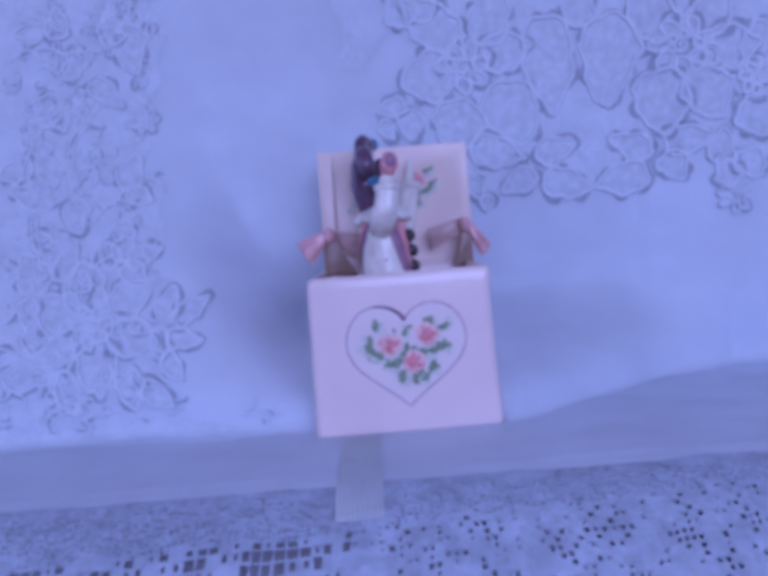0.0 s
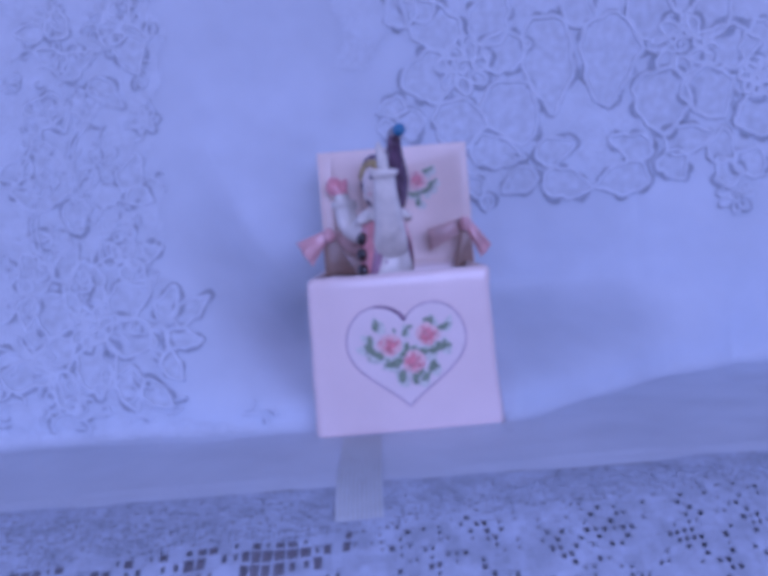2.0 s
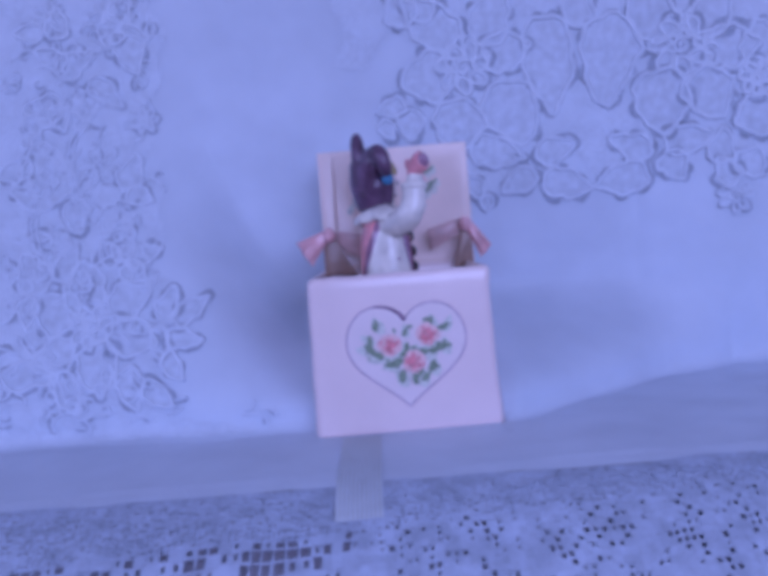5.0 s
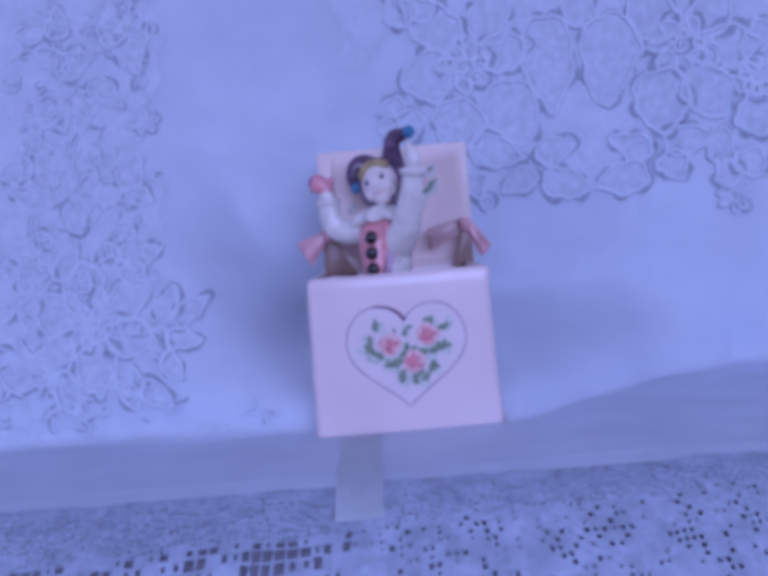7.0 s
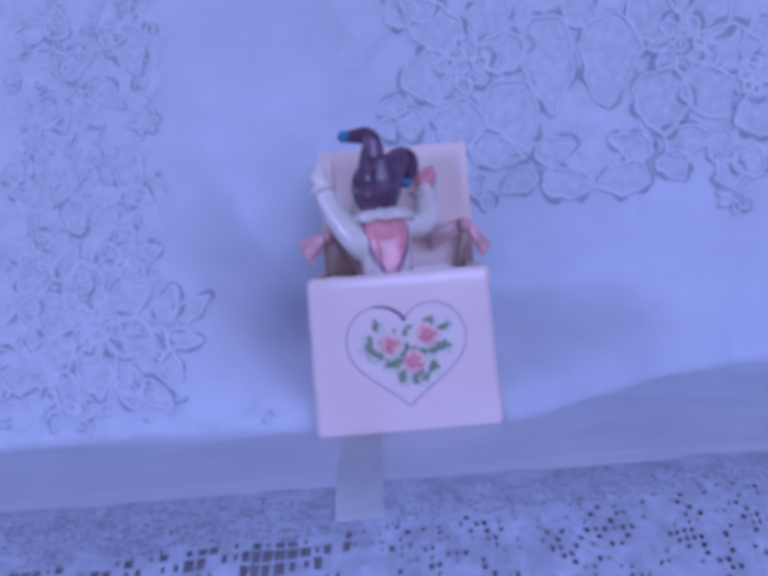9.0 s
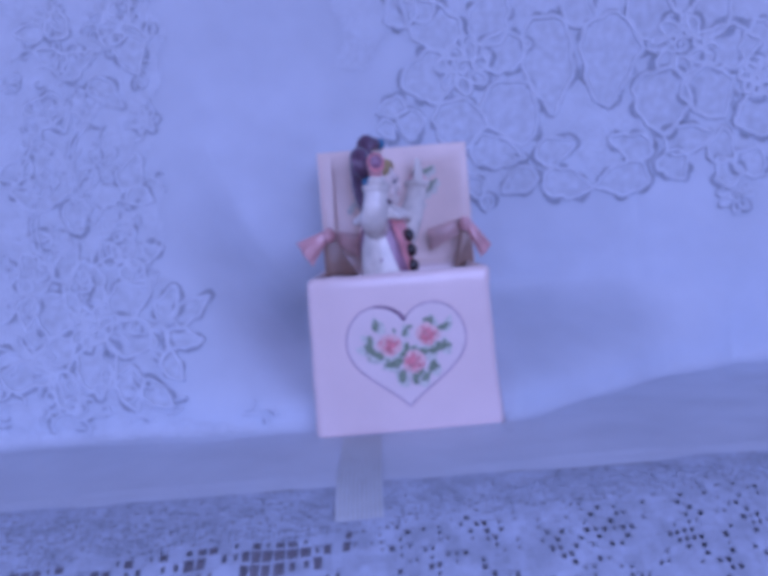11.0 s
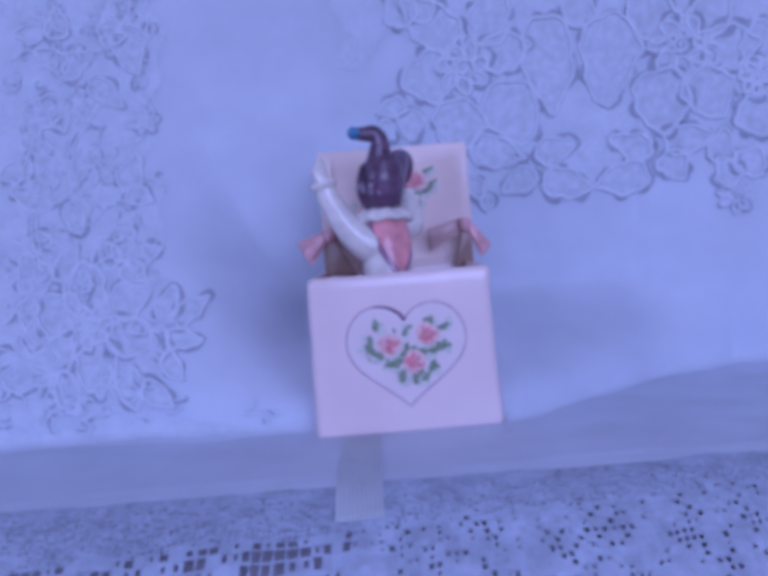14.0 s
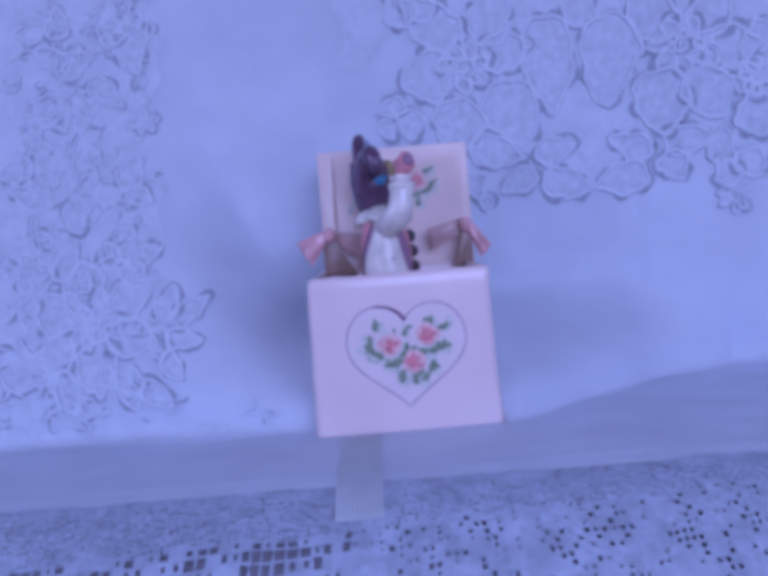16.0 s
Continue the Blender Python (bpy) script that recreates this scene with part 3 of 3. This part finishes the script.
outline = heart_line()
bm = bmesh.new()
sweep(bm, [front(*p, -0.0001) for p in outline], 0.00044, 6, 0, 1.0, True, (0, 1, 0))
part("heart_outline", bm, LINE, body, "thin mauve painted heart outline")
bm = bmesh.new()
stroke = outline[-15:] + outline[:1]
sweep(bm, [front(*p, 0.00012) for p in stroke], [0.0002 + 0.0007 * (j / 15) ** 0.7 for j in range(16)], 6, 0, 0.6, False, (0, 1, 0))
part("heart_stroke", bm, STROKE, body, "darker mauve brush stroke on the heart")
bm = bmesh.new()
centre = bm.verts.new(front(0.0006, 0.036, FACE_OUT))
inner_rings = [[bm.verts.new(front(*p, FACE_OUT)) for p in heart_line(0.99 * g)] for g in (0.25, 0.5, 0.75, 1.0)]
for k in range(len(outline)):
    j = (k + 1) % len(outline)
    bm.faces.new((centre, inner_rings[0][k], inner_rings[0][j]))
    for a, b in zip(inner_rings, inner_rings[1:]):
        bm.faces.new((a[k], a[j], b[j], b[k]))
part("heart_field", bm, HEART, body, "white glazed heart field")


def rose(place, r, parent, seed, normal_y=-1):
    """Layered painted petals, pale outside and deep pink inside."""
    rng = random.Random(seed)
    bm = bmesh.new()
    sectors, rings = 16, ((0.0, 1), (0.22, 1), (0.42, 1), (0.62, 1), (0.82, 0), (1.0, 0))
    rows = []
    for i, (rad, _) in enumerate(rings):
        rows.append([bm.verts.new(Vector(place) + Vector((math.cos(a) * q, -0.0004 * (1 - rad), math.sin(a) * q)))
                     for a, q in ((k * math.tau / sectors + rng.uniform(-0.1, 0.1) + 0.2 * i, r * max(rad, 0.05) * rng.uniform(0.86, 1.12)) for k in range(sectors))])
    bm.faces.new(rows[0]).material_index = 1
    for i in range(1, len(rows)):
        for k in range(sectors):
            deep = rings[i][1] if rng.random() > 0.16 else 1 - rings[i][1]
            bm.faces.new((rows[i - 1][k], rows[i - 1][(k + 1) % sectors], rows[i][(k + 1) % sectors], rows[i][k])).material_index = deep
    return finish("rose", bm, [ROSE_PALE, ROSE], parent, "", False)


def leaf(place, size, angle, parent, pale=False):
    bm = bmesh.new()
    pts = petal_points(0, 0, size, size * 0.55, angle, 0.3, 0.12, 14, int(abs(place[0]) * 1e5))
    bm.faces.new([bm.verts.new((place[0] + x, place[1], place[2] + z)) for x, z in pts])
    return part("leaf", bm, LEAF_PALE if pale else LEAF, parent, "", False)


for i, (x, z, r) in enumerate(((-0.0069, 0.0396, 0.0050), (0.0103, 0.0431, 0.0048), (0.0036, 0.0313, 0.0049))):
    rose(front(x, z, 0.0007), r * 1.08, body, 20 + i)
rng = random.Random(11)
for x, z, size, angle in ((-12.5, 50.0, 4.6, 80), (-15.5, 43.6, 4.0, 100), (-16.2, 39.8, 5.0, 130), (-12.4, 36.8, 5.2, 150), (0.3, 46.3, 3.6, 60),
                          (-4.4, 47.4, 2.2, 120), (0.6, 39.0, 5.0, 80), (-3.6, 33.2, 5.6, 15), (-7.8, 31.9, 4.0, 170), (-2.1, 26.6, 5.4, 80), (3.6, 25.2, 5.0, 95),
                          (8.6, 26.0, 4.4, 40), (11.6, 30.4, 5.2, 60), (13.4, 37.6, 5.2, 20), (17.0, 39.2, 4.6, 60), (12.2, 50.6, 4.0, 70), (18.3, 47.8, 4.2, 25),
                          (8.0, 37.0, 5.0, 10), (4.2, 38.6, 3.4, 140), (-16.4, 35.6, 1.6, 0)):
    z -= 1.5
    leaf(front(x * 0.001, z * 0.001, 0.00055), size * 0.0011, angle, body)
    if size > 3:
        leaf(front(x * 0.001 + rng.uniform(-0.0025, 0.0025), z * 0.001 + rng.uniform(-0.0025, 0.0025), 0.00048), size * 0.0008, angle - 50, body)
        leaf(front(x * 0.001 + rng.uniform(-0.0015, 0.0015), z * 0.001 + rng.uniform(-0.0015, 0.0015), 0.0004), size * 0.0018, angle + 40, body, True)


def lid():
    """A shallow tray that stands open on the back edge of the box, its hollow side to the front."""
    ob = new("lid")
    w0, w1, z0, z1, deep, rim = -0.0378, 0.0430, TALL - 0.0010, 0.1352, 0.010, 0.0070
    bm = bmesh.new()
    y0 = DEEP - 0.003
    def loop(xa, xb, za, zb, y):
        return [bm.verts.new((x, y + 0.05 * (z - z0), z)) for x, z in ((xa, za), (xb, za), (xb, zb), (xa, zb))]
    a = loop(w0, w1, z0, z1, y0 + deep)
    b = loop(w0, w1, z0, z1, y0)
    c = loop(w0 + rim, w1 - 0.004, z0 + 0.002, z1 - 0.004, y0 + 0.0003)
    d = loop(w0 + rim + 0.0008, w1 - 0.0085, z0 + 0.0025, z1 - 0.010, y0 + deep - 0.0078)
    bm.faces.new(a)
    bm.faces.new(d)
    for p, q in ((a, b), (b, c), (c, d)):
        for k in range(4):
            bm.faces.new((p[k], p[(k + 1) % 4], q[(k + 1) % 4], q[k]))
    ob = part("lid", bm, IVORY, music_box, "open ivory-pink ceramic lid with a painted rose inside")
    bevel = ob.modifiers.new("worn_edges", "BEVEL")
    bevel.width, bevel.segments = 0.0022, 4
    def inner(x, z, out):
        return Vector((x, y0 + deep - 0.0078 + 0.05 * (z - z0) - out, z))
    rose(inner(0.0150, 0.1163, 0.0012), 0.0052, ob, 40)
    for x, z, size, angle in ((0.0205, 0.1212, 0.0046, 20), (0.0232, 0.1222, 0.0036, 30), (0.0222, 0.1132, 0.0052, 60), (0.0195, 0.1105, 0.0050, 20),
                              (0.0142, 0.1090, 0.0050, 20), (0.0150, 0.1048, 0.0052, 80), (0.0115, 0.1092, 0.0040, 150), (0.0250, 0.1155, 0.0030, 60)):
        leaf(inner(x, z, 0.0005), size, angle, ob)
        leaf(inner(x + 0.0012, z - 0.001, 0.0003), size * 1.5, angle + 50, ob, True)
    for x, z, size, angle in ((-0.0215, 0.1035, 0.006, 60), (-0.0195, 0.1060, 0.004, 120)):
        leaf(inner(x, z, 0.0005), size, angle, ob, True)


lid()


def ribbon(name, a, b, c, d, y, material, parent, bulge=0.0015, pleats=2.0, depth=0.0007, thick=0.0011, label=""):
    """A glazed ribbon end in mm (x, z): it runs from the edge a-b at the knot to the edge c-d, arched and softly pleated."""
    bm = bmesh.new()
    nu, nv = 14, 18
    sheets = []
    for back_side in (0, 1):
        rows = []
        for i in range(nu + 1):
            u, row = i / nu, []
            for j in range(nv + 1):
                v = j / nv
                x = (a[0] * (1 - v) + b[0] * v) * (1 - u) + (c[0] * (1 - v) + d[0] * v) * u
                z = (a[1] * (1 - v) + b[1] * v) * (1 - u) + (c[1] * (1 - v) + d[1] * v) * u
                fan = math.sin(math.pi * u * 0.9)
                edge = 1 - (2 * v - 1) ** 6
                out = bulge * (0.35 + 0.65 * fan) * (0.4 + 0.6 * math.sin(math.pi * v)) + depth * u * math.sin(pleats * math.tau * v + 0.8) * edge
                wave = 0.0005 * u * math.sin(pleats * math.tau * v)
                row.append(bm.verts.new((x * 0.001, y - out + back_side * thick * edge, z * 0.001 + wave)))
            rows.append(row)
        for i in range(nu):
            for j in range(nv):
                bm.faces.new((rows[i][j], rows[i][j + 1], rows[i + 1][j + 1], rows[i + 1][j]))
        sheets.append(rows)
    f, g = sheets
    rim_of = lambda r: [r[0][j] for j in range(nv + 1)] + [r[i][nv] for i in range(1, nu + 1)] + [r[nu][j] for j in range(nv - 1, -1, -1)] + [r[i][0] for i in range(nu - 1, 0, -1)]
    p, q = rim_of(f), rim_of(g)
    for k in range(len(p)):
        j = (k + 1) % len(p)
        bm.faces.new((p[k], p[j], q[j], q[k]))
    return part(name, bm, material, parent, label)


def bow_knot(x, z, y, parent):
    bm = bmesh.new()
    ball(bm, (x, y, z), (0.0031, 0.0030, 0.0040), 0, 18)
    for v in bm.verts:
        v.co.x += 0.0004 * math.sin(v.co.z * 2600)
    part("knot", bm, BOW, parent)


def bows():
    """Ceramic ribbon bows at the back corners, each with two loops, a knot and a hanging tail."""
    ob = tagged(new("bow"), "glazed dusty-pink ceramic ribbon bow, one loop spread outwards")
    ob.parent = music_box
    ribbon("inner_loop", (-32.5, 93.0), (-32.5, 86.5), (-16.0, 89.5), (-17.0, 76.0), 0.0715, INNER, ob, 0.0020, 1.0, 0.0006, label="inner loop of the ribbon, darkened with painted shade")
    ribbon("outer_loop", (-34.0, 94.0), (-35.5, 86.5), (-51.6, 87.8), (-44.2, 74.6), 0.0690, BOW, ob, 0.0030, 1.5, 0.0012)
    ribbon("tail", (-37.5, 88.0), (-30.5, 88.0), (-37.5, 69.0), (-20.5, 69.0), 0.0700, TAIL, ob, 0.0012, 1.0, 0.0008, label="ribbon tail, its shade painted in brownish")
    bow_knot(-0.0338, 0.0905, 0.0675, ob)
    ob = tagged(new("bow"), "glazed dusty-pink ceramic ribbon bow, its outer loop drooping")
    ob.parent = music_box
    ribbon("inner_loop", (35.5, 94.0), (35.5, 86.5), (18.0, 89.6), (19.4, 78.6), 0.0705, INNER, ob, 0.0022, 0.5, 0.0006, label="inner loop of the ribbon, darkened with painted shade")
    ribbon("outer_loop", (39.5, 95.0), (39.0, 87.0), (51.6, 79.0), (45.5, 72.5), 0.0690, BOW, ob, 0.0026, 1.5, 0.0011)
    ribbon("tail", (35.5, 88.0), (40.5, 88.0), (30.5, 68.0), (41.5, 68.0), 0.0695, TAIL, ob, 0.0010, 0.8, 0.0008, label="ribbon tail, its shade painted in brownish")
    bow_knot(0.0378, 0.0910, 0.0675, ob)


bows()

# ---- the turning doll ----
def doll():
    """Built round its own turning axis, its front to -y, its foot at z = 0 (metres)."""
    bm = bmesh.new()
    K = 0.001
    mats = [PORCELAIN, SKIN, PURPLE, TRIM, VEST, BLACK, BLUE, BLOND, CORAL, LIP, EYE_PAINT]
    F = 7.0
    def at(x, y, z):
        return Vector((x * K, y * K, (z - F) * K))
    # robe: half width and half depth by height
    prof = ((7, 11.0, 10.5), (40, 11.0, 10.5), (60, 11.8, 11.6), (72, 12.6, 12.4), (84, 13.3, 12.0), (91, 13.0, 10.6), (96, 10.5, 9.0), (100, 7.0, 6.5))
    def half(z):
        for (z0, a0, b0), (z1, a1, b1) in zip(prof, prof[1:]):
            if z <= z1:
                t = (z - z0) / (z1 - z0)
                return a0 + (a1 - a0) * t, b0 + (b1 - b0) * t
        return prof[-1][1:]
    def robe(phi, z, grow=0.0):
        a, b = half(z)
        fold = 0.35 * math.sin(6 * phi + z * 0.05)
        return at((a + grow + fold) * math.sin(phi), -(b + grow + fold) * math.cos(phi), z)
    zs = [7, 25, 45, 55, 62, 68, 72, 76, 80, 84, 88, 91, 94, 97, 100]
    rings = [[bm.verts.new(robe(k * math.tau / 40, z)) for k in range(40)] for z in zs]
    for a, b in zip(rings, rings[1:]):
        for k in range(40):
            bm.faces.new((a[k], a[(k + 1) % 40], b[(k + 1) % 40], b[k]))
    bm.faces.new(rings[0])
    bm.faces.new(rings[-1])
    # vest panels, front and back, with a mauve border under each
    TWIST = radians(8)
    def panel(mid, spread, low, grow, index, rim, power):
        heights = [low + (98 - low) * j / 14 for j in range(15)]
        rows = []
        for z in heights:
            w = spread * (min((z - low + 0.6) / (98 - low), 1.0) ** power) + rim
            rows.append([bm.verts.new(robe(mid + w * (2 * i / 10 - 1), z, grow)) for i in range(11)])
        for a, b in zip(rows, rows[1:]):
            for i in range(10):
                bm.faces.new((a[i], a[i + 1], b[i + 1], b[i])).material_index = index
    panel(TWIST, 0.98, 66, 0.35, 3, 0.24, 0.36)
    panel(TWIST, 0.80, 67.5, 0.75, 4, 0.0, 0.34)
    panel(math.pi, 1.22, 67, 0.35, 3, 0.14, 0.72)
    panel(math.pi, 1.08, 69, 0.75, 4, 0.0, 0.72)
    for z in (87.0, 79.4, 71.6):
        ball(bm, robe(TWIST, z, 1.4), (3.4 * K, 3.0 * K, 3.4 * K), 5, 18)
    for side in (-1, 1):
        ball(bm, at(side * 11.6, -1.0, 76), (1.0 * K, 0.9 * K, 0.9 * K), 3, 10)
    # ruff
    n = 60
    def ruff(r, z, wav):
        return [bm.verts.new(at((r + wav * math.sin(9 * t)) * math.sin(t), -(r * 0.9 + wav * math.sin(9 * t)) * math.cos(t), z + wav * 0.8 * math.cos(9 * t)))
                for t in (k * math.tau / n for k in range(n))]
    loops = [ruff(6.5, 95.5, 0.1), ruff(12.5, 94.6, 0.5), ruff(15.2, 95.2, 1.0), ruff(15.4, 96.6, 1.1), ruff(13.6, 99.0, 0.8), ruff(10.5, 101.2, 0.4), ruff(6, 103.5, 0.1)]
    for a, b in zip(loops, loops[1:]):
        for k in range(n):
            bm.faces.new((a[k], a[(k + 1) % n], b[(k + 1) % n], b[k]))
    # head and hood: the head leans to one side
    HX, HY, HZ = 1.6, 0.6, 113.8
    glance = pose(0, 0, 0, 0, 0, 17)
    lean = pose(HX * K, HY * K, (HZ - F) * K) @ glance @ pose(0, 0, 0, 0, -16, 0)
    def face(x, y, z, radii, index, seg=14, turn=0.0):
        ball(bm, lean @ Vector((x * K, y * K, z * K)), [q * K for q in radii], index, seg, glance @ pose(0, 0, 0, 0, turn - 16, 0))
    face(0, -0.6, 0, (10.1, 8.7, 11.9), 1, 32)
    face(0, -4.8, -7.6, (4.6, 4.0, 3.6), 1, 16)
    face(0, -9.3, -1.4, (1.2, 1.0, 1.6), 1, 12)
    face(-0.4, 2.9, -0.6, (11.6, 10.2, 13.2), 2, 32)
    face(-0.6, 2.6, -6.2, (10.6, 9.4, 8.8), 2, 28)
    # the hood's straight back, running up into both horns
    p, r = smooth_path([at(0.8, 5.5, 102), at(0.8, 6.0, 108), at(0.8, 6.5, 116), at(0.6, 6.8, 126)], [x * K for x in (7.6, 9.6, 10.6, 8.8)])
    sweep(bm, p, r, 28, 2, 0.80, False, (0, 1, 0))
    hood = [lean @ Vector((10.2 * K * math.sin(t), -1.3 * K, 12.0 * K * math.cos(t))) for t in (k * math.tau / 40 for k in range(40))]
    sweep(bm, hood, [(1.9 + 0.6 * (1 - math.cos(k * math.tau / 40))) * K for k in range(40)], 10, 2, 1.0, True, (0, 1, 0))
    for k in range(11):
        t = -0.80 + 1.6 * k / 10
        face(8.8 * math.sin(t), -4.8, 10.3 * math.cos(t) + 0.4, (2.4, 2.6, 2.2), 7, 12, math.degrees(t))
    for side in (-1, 1):
        face(side * 4.3, -8.5, 1.6, (1.5, 0.9, 0.85), 10, 12)
        face(side * 4.3, -8.4, 3.4, (1.7, 0.5, 0.3), 3, 10)
        face(side * 5.4, -6.9, -3.6, (2.6, 1.3, 2.2), 1, 14)
    face(0, -9.1, -5.2, (1.7, 0.6, 0.6), 9, 12)
    # the two horns of the cap, each with a blue bobble
    p, r = smooth_path([at(3.4, 6.5, 115), at(3.4, 7.6, 124), at(2.9, 8.8, 133.2), at(5.6, 8.6, 137.4), at(10.2, 7.8, 137.6), at(14.6, 7.2, 137.8)],
                       [x * K for x in (9.0, 7.0, 5.0, 4.5, 3.7, 3.0)])
    sweep(bm, p, r, 16, 2, 0.72, False, (0, 1, 0))
    ball(bm, at(16.4, 7.2, 137.9), (3.2 * K, 3.2 * K, 3.2 * K), 6, 16)
    p, r = smooth_path([at(-2.8, 5.5, 115), at(-7.4, 4.8, 122.4), at(-12.0, 2.6, 126.2), at(-15.6, 1.0, 125.0), at(-16.4, -0.4, 120.6), at(-14.8, -1.4, 116.6)],
                       [x * K for x in (8.6, 7.0, 5.8, 5.2, 4.4, 3.3)])
    sweep(bm, p, r, 16, 2, 0.85, False, (0, 1, 0))
    ball(bm, at(-14.0, -1.8, 114.6), (3.0 * K, 3.0 * K, 3.2 * K), 6, 16)
    # raised arms: sleeves, cuffs and mittens
    def arm(pts, radii):
        p, r = smooth_path([at(*q) for q in pts], [x * K for x in radii], 8)
        sweep(bm, p, r, 18, 0)
    arm(((-6, 0, 92), (-12, -3, 92.0), (-19, -6.0, 92.6), (-23.5, -8.4, 95.0), (-25.0, -10.6, 99), (-25.2, -11.6, 104), (-25.0, -12, 108.4)), (6.0, 6.2, 6.4, 6.4, 6.0, 5.6, 5.4))
    sweep(bm, [at(-25.0, -12, 105.5), at(-25.0, -12.1, 107.6), at(-25.1, -12.2, 109.6), at(-25.1, -12.2, 110.2)], [5.2 * K, 6.4 * K, 6.6 * K, 5.4 * K], 20)
    ball(bm, at(-25.2, -12.8, 111.6), (4.2 * K, 4.2 * K, 3.4 * K), 0, 14)
    p, r = smooth_path([at(-24.0, -12.4, 113), at(-26, -13.6, 116.6), at(-28.4, -15.2, 118.6), at(-30.2, -16.4, 119.4)], [x * K for x in (3.2, 4.3, 5.0, 5.0)])
    sweep(bm, p, r, 14, 8, 0.8, False, (0.7, -0.7, 0))
    ball(bm, at(-30.2, -16.4, 119.5), (3.0 * K, 2.9 * K, 3.2 * K), 3, 14)
    sweep(bm, [at(-25, -12.3, 116), at(-23.5, -11, 119), at(-23.2, -10.5, 121.5)], [2.2 * K, 1.9 * K, 1.0 * K], 10, 8)
    arm(((4, 0, 82), (9, -0.5, 84), (15, -2.2, 89), (20.5, -4.4, 97), (25.2, -6.2, 106), (27.9, -7.0, 115)), (9.0, 9.0, 7.8, 6.6, 5.5, 4.9))
    sweep(bm, [at(27.4, -6.8, 112.5), at(27.8, -7.0, 114.4), at(28.1, -7.0, 116.0), at(28.2, -7.0, 116.7)], [4.8 * K, 6.4 * K, 7.0 * K, 5.6 * K], 20)
    p, r = smooth_path([at(28.1, -7.2, 115), at(28.7, -7.5, 119.6), at(28.6, -8.1, 123.6), at(27.8, -8.7, 129)], [x * K for x in (3.2, 4.2, 3.6, 1.6)])
    sweep(bm, p, r, 14, 0, 0.6, False, (0, 1, 0))
    sweep(bm, [at(29.2, -7.1, 118.6), at(32.0, -7.3, 121.4), at(33.6, -7.5, 122.4)], [1.7 * K, 1.4 * K, 0.9 * K], 10, 0)
    # cast dimples left by the glaze on the robe
    for phi, z in ((1.2, 74.5), (-1.25, 75.5)):
        ball(bm, robe(phi, z, 0.1), (0.7 * K, 0.7 * K, 0.7 * K), 3, 10)
    return tagged(finish("clown_doll", bm, mats), "glazed white porcelain clown doll in a purple horned cap", "doll")


figure = doll()


def motions():
    # the doll turns steadily on a spindle that leans back a little
    spindle = pose(-0.0032, 0.0405, 0.0072, -5.0, -1.2, 0)
    rows = []
    for k in range(33):
        t = 0.5 * k
        turned = (t - 1.0) * 66.4 + 1.0 * max(t - 12.5, 0)
        turned += 5 * math.sin(radians(turned))
        rows.append((t, spindle @ pose(0, 0, 0, 0, 0, -turned)))
    walk(figure, rows)


motions()
